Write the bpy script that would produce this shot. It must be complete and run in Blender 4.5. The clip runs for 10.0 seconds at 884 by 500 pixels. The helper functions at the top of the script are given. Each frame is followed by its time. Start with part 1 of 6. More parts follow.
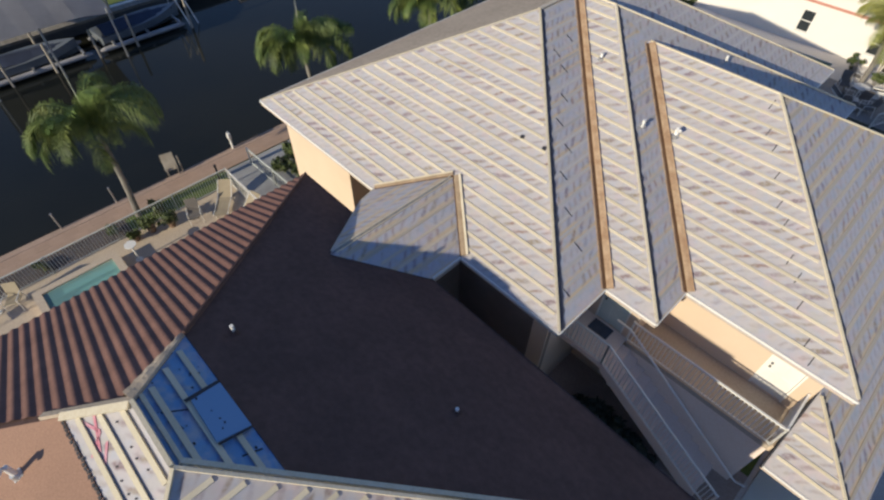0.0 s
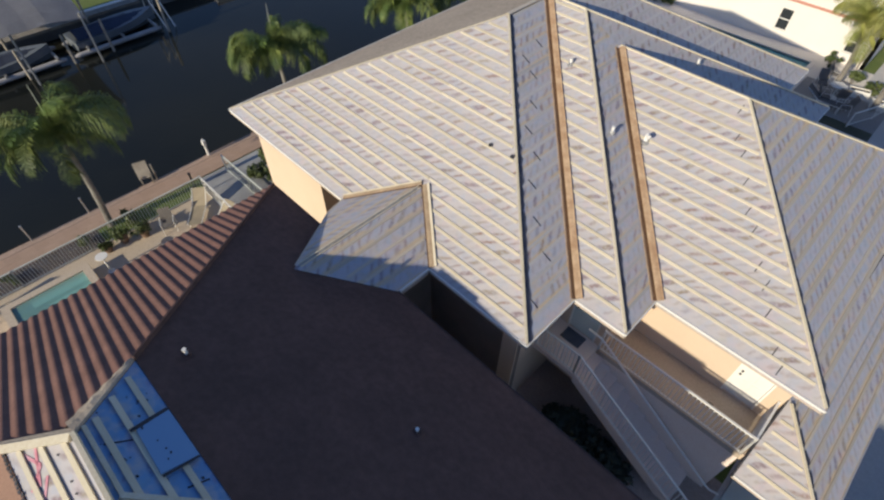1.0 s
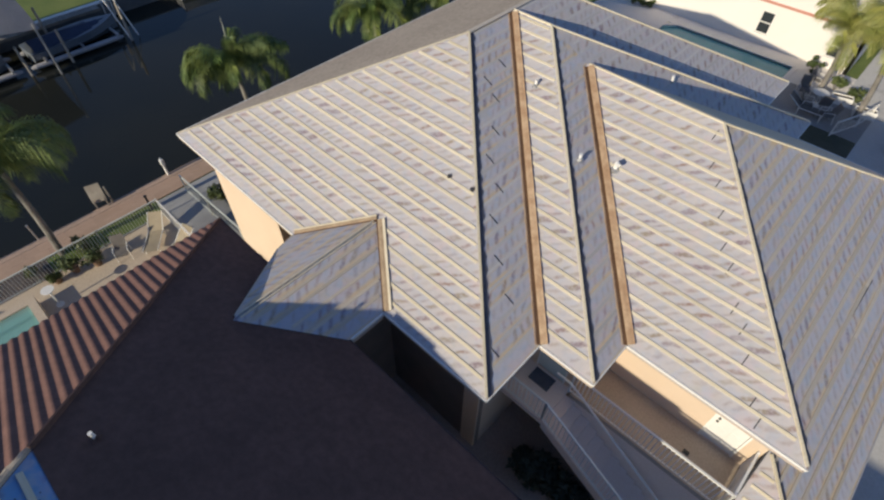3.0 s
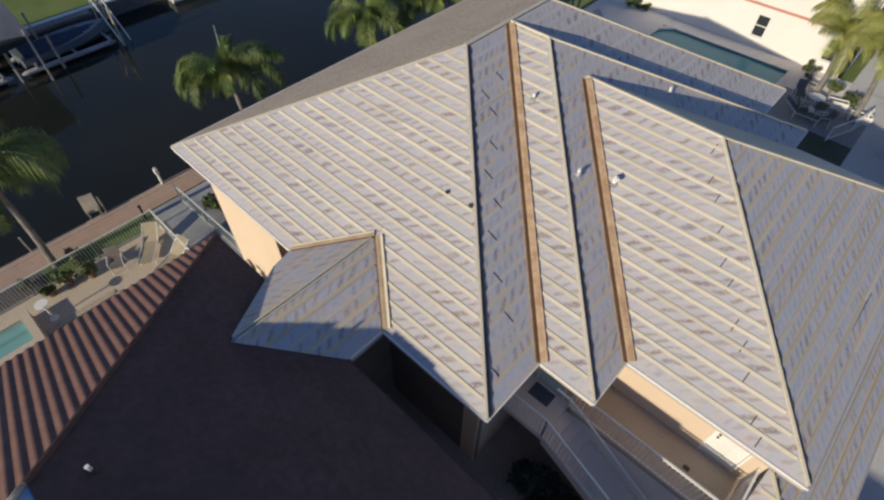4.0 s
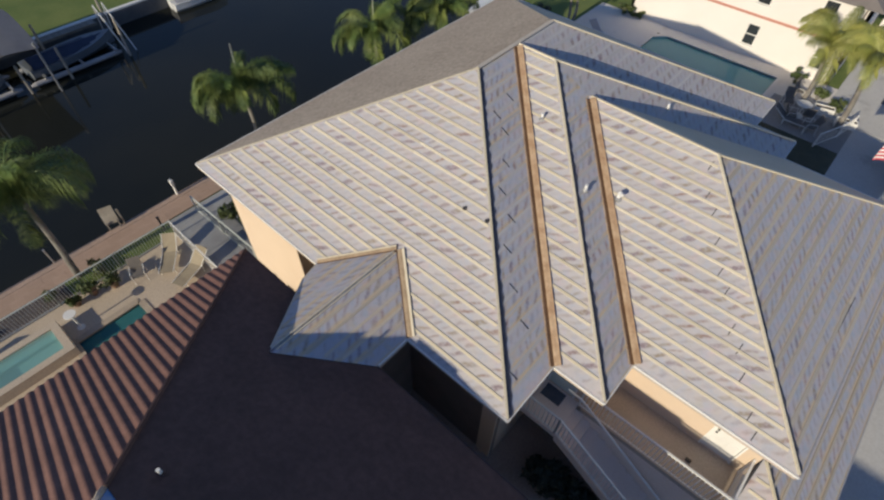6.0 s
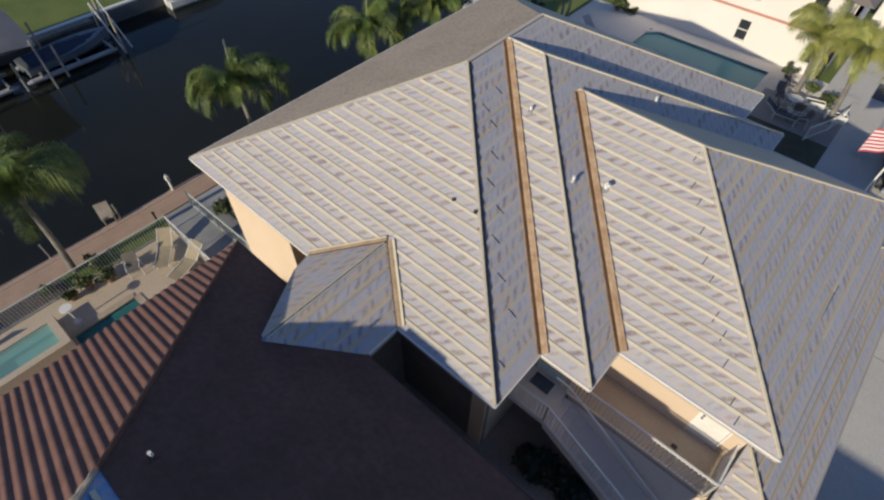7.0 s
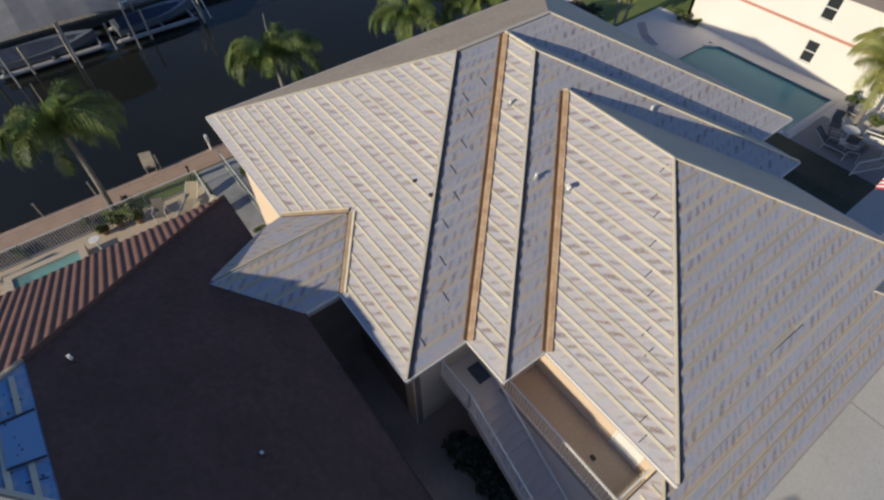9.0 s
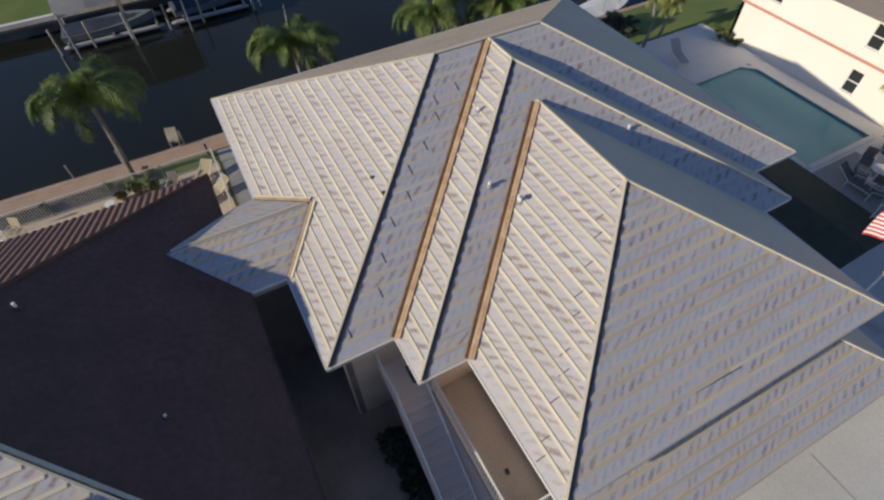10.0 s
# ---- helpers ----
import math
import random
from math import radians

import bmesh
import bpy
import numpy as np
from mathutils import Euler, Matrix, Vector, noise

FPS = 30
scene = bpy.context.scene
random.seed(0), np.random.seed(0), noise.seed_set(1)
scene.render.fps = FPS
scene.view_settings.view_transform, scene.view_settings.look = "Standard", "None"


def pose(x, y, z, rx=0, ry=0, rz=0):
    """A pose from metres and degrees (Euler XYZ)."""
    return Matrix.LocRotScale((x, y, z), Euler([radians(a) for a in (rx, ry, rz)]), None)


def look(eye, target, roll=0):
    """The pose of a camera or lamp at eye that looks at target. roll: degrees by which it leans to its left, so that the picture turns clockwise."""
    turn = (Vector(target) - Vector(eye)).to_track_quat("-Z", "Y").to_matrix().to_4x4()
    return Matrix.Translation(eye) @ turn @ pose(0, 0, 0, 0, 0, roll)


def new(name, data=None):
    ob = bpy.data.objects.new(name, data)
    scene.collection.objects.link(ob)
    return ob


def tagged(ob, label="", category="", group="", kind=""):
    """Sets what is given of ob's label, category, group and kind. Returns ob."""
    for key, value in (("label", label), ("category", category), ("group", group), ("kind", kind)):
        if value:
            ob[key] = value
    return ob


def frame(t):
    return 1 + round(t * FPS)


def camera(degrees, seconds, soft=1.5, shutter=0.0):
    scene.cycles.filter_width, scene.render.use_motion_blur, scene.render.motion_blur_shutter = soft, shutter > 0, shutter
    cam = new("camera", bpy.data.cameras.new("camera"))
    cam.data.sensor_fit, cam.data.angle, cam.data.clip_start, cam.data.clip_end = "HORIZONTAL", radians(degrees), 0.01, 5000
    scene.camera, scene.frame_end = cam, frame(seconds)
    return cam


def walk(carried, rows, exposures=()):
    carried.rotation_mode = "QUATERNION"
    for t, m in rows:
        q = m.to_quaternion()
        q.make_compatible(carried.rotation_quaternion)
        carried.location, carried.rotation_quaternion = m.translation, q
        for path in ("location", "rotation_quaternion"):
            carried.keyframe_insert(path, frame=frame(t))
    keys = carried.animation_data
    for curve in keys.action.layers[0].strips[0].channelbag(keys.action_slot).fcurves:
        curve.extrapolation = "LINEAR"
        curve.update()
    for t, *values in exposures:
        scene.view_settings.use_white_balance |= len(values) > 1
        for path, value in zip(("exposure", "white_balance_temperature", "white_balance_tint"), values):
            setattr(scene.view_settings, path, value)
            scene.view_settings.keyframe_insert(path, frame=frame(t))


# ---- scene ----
cam = camera(80.3, 10.0, soft=2.3)
PATH = [
    (0, (17.187, -7.104, 17.496), (16.249, -6.183, 15.989), 0.8),
    (0.5, (17.302, -6.767, 17.55), (16.377, -5.838, 16.04), 0.8),
    (1, (17.385, -6.293, 17.608), (16.469, -5.36, 16.094), 0.7),
    (1.5, (17.357, -5.74, 17.666), (16.449, -4.802, 16.151), 0.7),
    (2, (17.261, -5.221, 17.635), (16.361, -4.281, 16.116), 0.7),
    (2.5, (17.111, -4.802, 17.585), (16.219, -3.86, 16.063), 0.7),
    (4, (16.561, -4.208, 17.856), (15.695, -3.257, 16.324), 0.9),
    (4.5, (16.363, -4.286, 18.206), (15.507, -3.334, 16.67), 1.0),
    (5, (16.21, -4.456, 18.57), (15.361, -3.5, 17.031), 1.1),
    (6.5, (16.226, -5.034, 19.016), (15.393, -4.074, 17.472), 1.1),
    (7, (16.646, -4.978, 18.989), (15.814, -4.019, 17.444), 1.0),
    (7.5, (17.267, -4.701, 19.022), (16.436, -3.742, 17.476), 0.8),
    (8, (17.974, -4.265, 19.03), (17.14, -3.31, 17.483), 0.7),
    (8.5, (18.747, -3.667, 18.985), (17.83, -2.794, 17.437), 0.2),
    (9, (19.633, -2.78, 19.014), (18.613, -2.03, 17.465), -0.6),
    (9.5, (20.547, -1.557, 19.109), (19.471, -0.89, 17.561), -1.1),
    (10, (21.491, -0.074, 19.172), (20.36, 0.497, 17.624), -1.6),
]
walk(cam, [(t, look(eye, target, roll)) for t, eye, target, roll in PATH],
     exposures=[(0, 0.2), (1.5, 0.22), (2.5, 0.17), (4, 0.03), (7.5, 0.0), (10, 0.05)])

# ---------------------------------------------------------------- light
SUN = Vector((0.01, -1.0, 0.389)).normalized()
world = bpy.data.worlds.new("sky")
scene.world = world
world.use_nodes = True
wn = world.node_tree.nodes
wl = world.node_tree.links
sky = wn.new("ShaderNodeTexSky")
sky.sky_type = 'NISHITA'
sky.sun_disc = False
sky.sun_elevation = math.asin(SUN.z)
sky.sun_rotation = math.atan2(SUN.x, SUN.y)
sky.air_density, sky.dust_density, sky.ozone_density = 1.0, 0.3, 3.0
wn["Background"].inputs[1].default_value = 0.127
tint = wn.new("ShaderNodeMixRGB")
tint.blend_type = 'MULTIPLY'
tint.inputs[0].default_value = 1.0
tint.inputs[2].default_value = (0.615, 0.65, 0.77, 1.0)
wl.new(sky.outputs[0], tint.inputs[1])
wl.new(tint.outputs[0], wn["Background"].inputs[0])
sun_data = bpy.data.lights.new("sun", 'SUN')
sun_data.energy, sun_data.angle, sun_data.color = 4.0, radians(0.6), (1.0, 0.88, 0.66)
sun = new("sun", sun_data)
sun.matrix_world = look(tuple(SUN * 60), (0, 0, 0))

# ---------------------------------------------------------------- materials


class Nodes:
    """A small node-graph writer for one material."""

    def __init__(self, name, rough=0.8, metal=0.0):
        self.mat = bpy.data.materials.new(name)
        self.mat.use_nodes = True
        self.t = self.mat.node_tree
        self.bsdf = self.t.nodes["Principled BSDF"]
        self.bsdf.inputs["Roughness"].default_value = rough
        self.bsdf.inputs["Metallic"].default_value = metal

    def add(self, kind, **settings):
        n = self.t.nodes.new("ShaderNode" + kind)
        for k, v in settings.items():
            if k == "op":
                n.operation = v
            elif k == "blend":
                n.blend_type = v
        return n

    def put(self, socket, value):
        if isinstance(value, bpy.types.NodeSocket):
            self.t.links.new(value, socket)
        else:
            socket.default_value = value

    def math(self, op, a, b=0.0, c=0.0):
        n = self.add("Math", op=op)
        self.put(n.inputs[0], a)
        self.put(n.inputs[1], b)
        self.put(n.inputs[2], c)
        return n.outputs[0]

    def coord(self, which="Object"):
        return self.add("TexCoord").outputs[which]

    def noise(self, scale, detail=3.0, vec=None, rough=0.55):
        n = self.add("TexNoise")
        n.inputs["Scale"].default_value = scale
        n.inputs["Detail"].default_value = detail
        n.inputs["Roughness"].default_value = rough
        self.put(n.inputs["Vector"], vec if vec is not None else self.coord())
        return n.outputs["Fac"]

    def ramp(self, fac, stops):
        n = self.add("ValToRGB")
        e = n.color_ramp.elements
        while len(e) < len(stops):
            e.new(0.5)
        for i, (p, c) in enumerate(stops):
            e[i].position, e[i].color = p, (*c, 1.0)
        self.put(n.inputs[0], fac)
        return n.outputs[0]

    def mix(self, fac, a, b, blend='MIX'):
        n = self.add("MixRGB", blend=blend)
        self.put(n.inputs[0], fac)
        self.put(n.inputs[1], a if isinstance(a, bpy.types.NodeSocket) else (*a, 1.0))
        self.put(n.inputs[2], b if isinstance(b, bpy.types.NodeSocket) else (*b, 1.0))
        return n.outputs[0]

    def smooth(self, x, lo, hi):
        n = self.add("MapRange")
        n.interpolation_type = 'SMOOTHSTEP'
        self.put(n.inputs[0], x)
        n.inputs[1].default_value, n.inputs[2].default_value = lo, hi
        return n.outputs[0]

    def colour(self, socket):
        self.put(self.bsdf.inputs["Base Color"], socket)
        return self

    def bump(self, height, strength=0.3, dist=0.02):
        n = self.add("Bump")
        n.inputs["Strength"].default_value, n.inputs["Distance"].default_value = strength, dist
        self.put(n.inputs["Height"], height)
        self.put(self.bsdf.inputs["Normal"], n.outputs[0])
        return self


def plain(name, a, b, rough=0.8, coarse=0.6, fine=14.0, bump=0.25, metal=0.0, random_by=0.0, speck=0.25):
    """Two colours mixed by a coarse noise, with fine grain over them."""
    g = Nodes(name, rough, metal)
    big = g.noise(coarse, 4.0)
    small = g.noise(fine, 3.0)
    c = g.mix(g.smooth(big, 0.3, 0.7), a, b)
    c = g.mix(speck, c, g.ramp(small, [(0.3, (0.25, 0.25, 0.25)), (0.7, (0.75, 0.75, 0.75))]), 'OVERLAY')
    if random_by:
        info = g.add("ObjectInfo").outputs["Random"]
        hsv = g.add("HueSaturation")
        g.put(hsv.inputs["Value"], g.math('MULTIPLY_ADD', info, random_by, 1.0 - random_by / 2))
        g.put(hsv.inputs["Color"], c)
        c = hsv.outputs[0]
    g.colour(c).bump(small, bump)
    return g.mat


PITCH = 0.355         # spacing of the battens up the slope
FIRST = 0.40          # the lowest batten's distance from the eave


def underlayment(name, base, base2, print_a, print_b, print_c, strength, big, small, blank=0.1, cool=(0.44, 0.46, 0.53), warm=(0.56, 0.50, 0.46), tan=0.0):
    """Self-adhered roofing sheet in rows between the battens; of three rows one bears large slanted marks, one small ones and one is blank.
    big, small: (spacing, thickness) of the marks; the UV's v counts from the lowest batten."""
    g = Nodes(name, 0.55)
    uv = g.add("UVMap").outputs[0]
    s = g.add("SeparateXYZ")
    g.put(s.inputs[0], uv)
    u, v = s.outputs[0], s.outputs[1]
    r = g.math('DIVIDE', v, PITCH)
    row, f = g.math('FLOOR', r), g.math('FRACT', r)
    kind = g.math('FRACT', g.math('MULTIPLY', g.math('ADD', row, 0.35), 1 / 3.0))
    smear = g.math('SUBTRACT', g.noise(6.0, 3.0, uv), 0.5)
    shift = g.math('MULTIPLY', g.math('SUBTRACT', g.noise(0.7, 1.0, uv), 0.5), 0.8)

    def chance(x, y):
        n = g.add("TexWhiteNoise")
        n.noise_dimensions = '2D'
        v2 = g.add("CombineXYZ")
        g.put(v2.inputs[0], x)
        g.put(v2.inputs[1], y)
        g.put(n.inputs["Vector"], v2.outputs[0])
        return n.outputs["Value"]

    def strokes(step, thick, low, high, keep):
        """Slanted smudged marks along a row, each with its own weight, length and tone."""
        x = g.math('DIVIDE', g.math('SUBTRACT', g.math('ADD', u, shift), g.math('MULTIPLY', f, PITCH * 1.05)), step)
        x = g.math('ADD', x, g.math('MULTIPLY', chance(row, 7.0), 5.0))
        x = g.math('ADD', x, g.math('MULTIPLY', smear, 0.13 / step))
        cell, c = g.math('FLOOR', x), g.math('FRACT', x)
        r1, r2 = chance(cell, row), chance(g.math('ADD', cell, 31.5), row)
        mid = g.math('MULTIPLY_ADD', r2, 0.3, 0.35)
        off = g.math('ABSOLUTE', g.math('SUBTRACT', c, mid))
        half = g.math('MULTIPLY', g.math('MULTIPLY_ADD', r1, 0.8, 0.6), thick / step / 2)
        soft = 0.05 / step
        bar = g.math('SUBTRACT', 1.0, g.smooth(g.math('SUBTRACT', off, half), -soft, soft))
        f2 = g.math('ADD', f, g.math('MULTIPLY_ADD', r2, 0.22, -0.11))
        bar = g.math('MULTIPLY', bar, g.math('MULTIPLY', g.smooth(f2, low, low + 0.25), g.math('SUBTRACT', 1.0, g.smooth(f2, high - 0.25, high))))
        return g.math('MULTIPLY', bar, g.smooth(g.math('SUBTRACT', r2, 1.0 - keep), -0.25, 0.3)), r1

    logos, tone = strokes(*big, 0.10, 0.98, 0.92)
    words, tone2 = strokes(*small, 0.16, 0.94, 0.85)
    grain = g.smooth(g.noise(13.0, 3.0, uv), 0.30, 0.64)
    patch = g.smooth(g.noise(0.9, 3.0, uv), 0.3, 0.62)
    first = g.math('LESS_THAN', kind, 0.3)
    second = g.math('MULTIPLY', g.math('GREATER_THAN', kind, 0.3), g.math('LESS_THAN', kind, 0.62))
    third = g.math('GREATER_THAN', kind, 0.62)
    m = g.math('ADD', g.math('MULTIPLY', logos, first), g.math('MULTIPLY', words, g.math('MULTIPLY_ADD', second, 0.85, g.math('MULTIPLY', third, blank))))
    m = g.math('MULTIPLY', g.math('MULTIPLY', m, g.math('MULTIPLY_ADD', grain, 0.6, 0.4)), g.math('MULTIPLY_ADD', patch, 0.45, 0.62))
    m = g.math('MULTIPLY', m, strength)
    sheet = g.mix(g.smooth(g.noise(0.7, 4.0, uv), 0.3, 0.7), base, base2)
    sheet = g.mix(g.math('MULTIPLY', g.smooth(g.noise(3.5, 2.0, uv), 0.45, 0.65), 0.6), sheet, cool)
    sheet = g.mix(g.math('MULTIPLY', g.smooth(g.noise(2.7, 2.0, uv), 0.52, 0.68), 0.4), sheet, warm)
    if tan:
        # the margin of each roll next to a batten is a warm tan
        edge = g.math('ADD', g.math('SUBTRACT', 1.0, g.smooth(f, 0.14, 0.50)), g.smooth(f, 0.74, 0.98))
        edge = g.math('MULTIPLY', edge, g.math('MULTIPLY_ADD', g.smooth(g.noise(1.1, 2.0, uv), 0.35, 0.6), 0.75, 0.25))
        sheet = g.mix(g.math('MULTIPLY', edge, g.math('MULTIPLY', g.math('SUBTRACT', 1.25, third), tan)), sheet, warm)
    # pink and olive tinges of the aged film
    sheet = g.mix(g.math('MULTIPLY', g.smooth(g.noise(1.9, 3.0, uv), 0.52, 0.7), 0.30), sheet, (0.60, 0.44, 0.47))
    sheet = g.mix(g.math('MULTIPLY', g.smooth(g.noise(2.3, 2.0, uv, 0.7), 0.55, 0.75), 0.25), sheet, (0.47, 0.47, 0.34))
    dirt = g.smooth(g.noise(6.0, 5.0, uv), 0.45, 0.8)
    sheet = g.mix(g.math('MULTIPLY', dirt, 0.22), sheet, (0.30, 0.28, 0.27))
    ink = g.mix(g.smooth(tone, 0.3, 0.7), print_a, print_b)
    ink = g.mix(g.math('MULTIPLY', g.smooth(g.noise(1.6, 1.0, uv), 0.48, 0.62), 0.75), ink, print_c)
    g.colour(g.mix(m, sheet, ink))
    g.bump(g.noise(9.0, 3.0, uv), 0.12, 0.01)
    return g.mat


M_SHEET = underlayment("printed_underlayment", (0.475, 0.452, 0.468), (0.52, 0.493, 0.503), (0.29, 0.195, 0.165), (0.25, 0.19, 0.215), (0.31, 0.26, 0.17), 1.0,
                       (0.46, 0.16), (0.32, 0.11), blank=0.45)
# Bluer copy for the south-east slopes; their cooler light is in the colour.
M_SHEET_SE = underlayment("printed_underlayment_bluer", (0.475, 0.47, 0.53), (0.51, 0.50, 0.55), (0.33, 0.215, 0.20), (0.25, 0.215, 0.27), (0.34, 0.27, 0.16), 0.95,
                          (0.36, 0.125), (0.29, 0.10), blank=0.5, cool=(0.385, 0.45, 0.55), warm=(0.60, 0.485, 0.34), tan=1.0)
# Underlayment turned blue: skylit shade is put into the colour.
M_BLUE = underlayment("bare_sheet_shade_blue", (0.18, 0.37, 0.62), (0.14, 0.31, 0.57), (0.22, 0.16, 0.30), (0.12, 0.14, 0.32), (0.20, 0.22, 0.27), 0.65,
                       (0.5, 0.16), (0.36, 0.1))
# Pine copies dimmed by hand: the slopes' grazing light is in the colour.
M_BATTEN_GREY = plain("dimmed_pine", (0.51, 0.455, 0.38), (0.565, 0.50, 0.415), 0.7, 1.5, 20.0, 0.2, random_by=0.25)
M_BATTEN_DULL = plain("greyed_pine", (0.47, 0.46, 0.46), (0.52, 0.50, 0.49), 0.7, 1.5, 20.0, 0.2, random_by=0.25)
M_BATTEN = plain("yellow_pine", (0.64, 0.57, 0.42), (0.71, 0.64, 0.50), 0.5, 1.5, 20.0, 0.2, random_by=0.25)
M_VALLEY = plain("cedar_coloured_board", (0.37, 0.235, 0.14), (0.50, 0.36, 0.235), 0.6, 3.0, 18.0, 0.2, random_by=0.15)
M_VALLEY_DULL = plain("weathered_brown_board", (0.33, 0.245, 0.165), (0.43, 0.325, 0.22), 0.7, 3.0, 18.0, 0.2, random_by=0.15)
# Pan darkened so that the board's shadow strip is in its colour.
M_VALLEY_PAN = plain("valley_metal", (0.10, 0.055, 0.03), (0.15, 0.08, 0.04), 0.5, 1.0, 12.0, 0.1)
M_TAR = plain("black_tar", (0.030, 0.031, 0.04), (0.05, 0.05, 0.062), 0.7, 2.0, 20.0, 0.3)
M_TAR_STRIP = plain("bituminous_tape", (0.075, 0.075, 0.095), (0.11, 0.11, 0.135), 0.7, 2.0, 20.0, 0.3)
# Shaded copy of the brown cap sheet below: deep shade is in the colour.
M_FELT_SHADE = plain("shade_brown_cap_sheet", (0.106, 0.061, 0.051), (0.136, 0.076, 0.063), 0.9, 0.9, 6.0, 0.3, speck=0.3)
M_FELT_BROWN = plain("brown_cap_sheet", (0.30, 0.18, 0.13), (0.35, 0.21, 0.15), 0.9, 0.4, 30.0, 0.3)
M_FELT_GREY = plain("grey_cap_sheet", (0.69, 0.565, 0.42), (0.75, 0.62, 0.465), 0.9, 0.4, 25.0, 0.3)
M_FELT_TAN = plain("tan_cap_sheet", (0.44, 0.355, 0.275), (0.50, 0.41, 0.32), 0.9, 0.5, 7.0, 0.5, speck=0.45)
M_TILE = plain("clay_tile", (0.172, 0.088, 0.072), (0.225, 0.118, 0.097), 0.85, 1.2, 16.0, 0.3, random_by=0.16)
M_MORTAR = plain("mortar", (0.50, 0.42, 0.33), (0.40, 0.33, 0.26), 0.9, 2.0, 20.0, 0.5)
M_STUCCO = plain("tan_stucco", (0.70, 0.56, 0.43), (0.66, 0.525, 0.40), 0.9, 0.5, 45.0, 0.35, speck=0.12)
M_WHITE = plain("white_paint", (0.83, 0.82, 0.79), (0.78, 0.77, 0.74), 0.5, 1.2, 30.0, 0.1, speck=0.1)
M_FASCIA = plain("painted_fascia", (0.62, 0.50, 0.40), (0.56, 0.45, 0.36), 0.6, 1.2, 30.0, 0.1, speck=0.12)
M_SOFFIT = plain("soffit", (0.55, 0.47, 0.38), (0.5, 0.43, 0.35), 0.8, 1.0, 30.0, 0.1)
M_FLOOR = plain("brown_deck_coating", (0.42, 0.35, 0.28), (0.48, 0.405, 0.325), 0.6, 0.8, 18.0, 0.2)
M_STAIR = plain("grey_stair_coating", (0.80, 0.68, 0.615), (0.84, 0.72, 0.65), 0.8, 0.9, 22.0, 0.2)
M_CAP = plain("tan_seawall_cap", (0.46, 0.33, 0.255), (0.40, 0.29, 0.225), 0.9, 0.8, 16.0, 0.3)
M_DARKWALL = plain("dark_concrete", (0.10, 0.105, 0.11), (0.15, 0.15, 0.155), 0.8, 0.6, 12.0, 0.3)
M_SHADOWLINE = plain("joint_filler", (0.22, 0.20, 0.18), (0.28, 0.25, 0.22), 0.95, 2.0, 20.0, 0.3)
M_PASSAGE = plain("shaded_paving", (0.44, 0.36, 0.315), (0.32, 0.265, 0.23), 0.9, 0.6, 14.0, 0.3)
M_DOOR_TEAL = plain("pale_door_paint", (0.62, 0.70, 0.68), (0.56, 0.64, 0.62), 0.5, 1.0, 20.0, 0.05, speck=0.1)
M_MAT_SHADOW = plain("dark_mat_and_shadow", (0.075, 0.085, 0.115), (0.10, 0.11, 0.14), 0.9, 3.0, 60.0, 0.4)
M_METAL = plain("galvanised_metal", (0.62, 0.62, 0.62), (0.52, 0.52, 0.52), 0.4, 3.0, 30.0, 0.1, metal=0.7)
M_CONCRETE = plain("pale_concrete", (0.58, 0.485, 0.38), (0.52, 0.435, 0.345), 0.9, 0.25, 12.0, 0.25)
def stained(name, a, b, dark):
    """Old concrete with tyre grime, oil spots and fine grit."""
    g = Nodes(name, 0.9)
    p = g.coord()
    c = g.mix(g.smooth(g.noise(0.22, 4.0, p), 0.3, 0.7), a, b)
    spots = g.math('MULTIPLY', g.smooth(g.noise(0.55, 2.0, p), 0.60, 0.72), g.smooth(g.noise(3.0, 4.0, p), 0.3, 0.6))
    c = g.mix(g.math('MULTIPLY', spots, 0.45), c, dark)
    c = g.mix(0.2, c, g.ramp(g.noise(12.0, 4.0, p), [(0.3, (0.25, 0.25, 0.25)), (0.7, (0.75, 0.75, 0.75))]), 'OVERLAY')
    g.colour(c).bump(g.noise(20.0, 3.0, p), 0.25)
    return g.mat


M_DRIVE = stained("driveway_concrete", (0.61, 0.60, 0.575), (0.54, 0.53, 0.515), (0.28, 0.27, 0.255))
# Paving darkened: the house's shadow on the patio is in the colour.
M_PATIO = stained("shaded_patio_paving", (0.34, 0.335, 0.33), (0.27, 0.265, 0.265), (0.12, 0.12, 0.12))
M_DECK = stained("pale_cool_deck", (0.80, 0.755, 0.70), (0.74, 0.70, 0.65), (0.42, 0.38, 0.34))
M_PAVER = plain("brown_paver", (0.42, 0.29, 0.215), (0.47, 0.33, 0.25), 0.9, 1.5, 18.0, 0.3, random_by=0.10)
M_SOIL = plain("mulch", (0.07, 0.06, 0.062), (0.105, 0.088, 0.088), 1.0, 1.2, 16.0, 0.6)
M_GRASS = plain("lawn", (0.10, 0.15, 0.036), (0.15, 0.19, 0.05), 1.0, 0.35, 12.0, 0.6)
M_GRAVEL = plain("shell_gravel", (0.40, 0.405, 0.42), (0.29, 0.295, 0.31), 1.0, 0.5, 25.0, 0.6)
M_POOL_TILE = plain("pool_plaster", (0.34, 0.64, 0.64), (0.40, 0.70, 0.69), 0.6, 0.8, 15.0, 0.1, speck=0.1)
M_SPA = plain("teal_spa_plaster", (0.16, 0.41, 0.42), (0.20, 0.46, 0.46), 0.6, 0.8, 15.0, 0.1, speck=0.1)
# Darker plaster for the small pool: the shade on it is in the colour.
M_POOL_SHADE = plain("shade_toned_pool_plaster", (0.05, 0.19, 0.30), (0.07, 0.22, 0.34), 0.6, 0.8, 15.0, 0.1, speck=0.1)
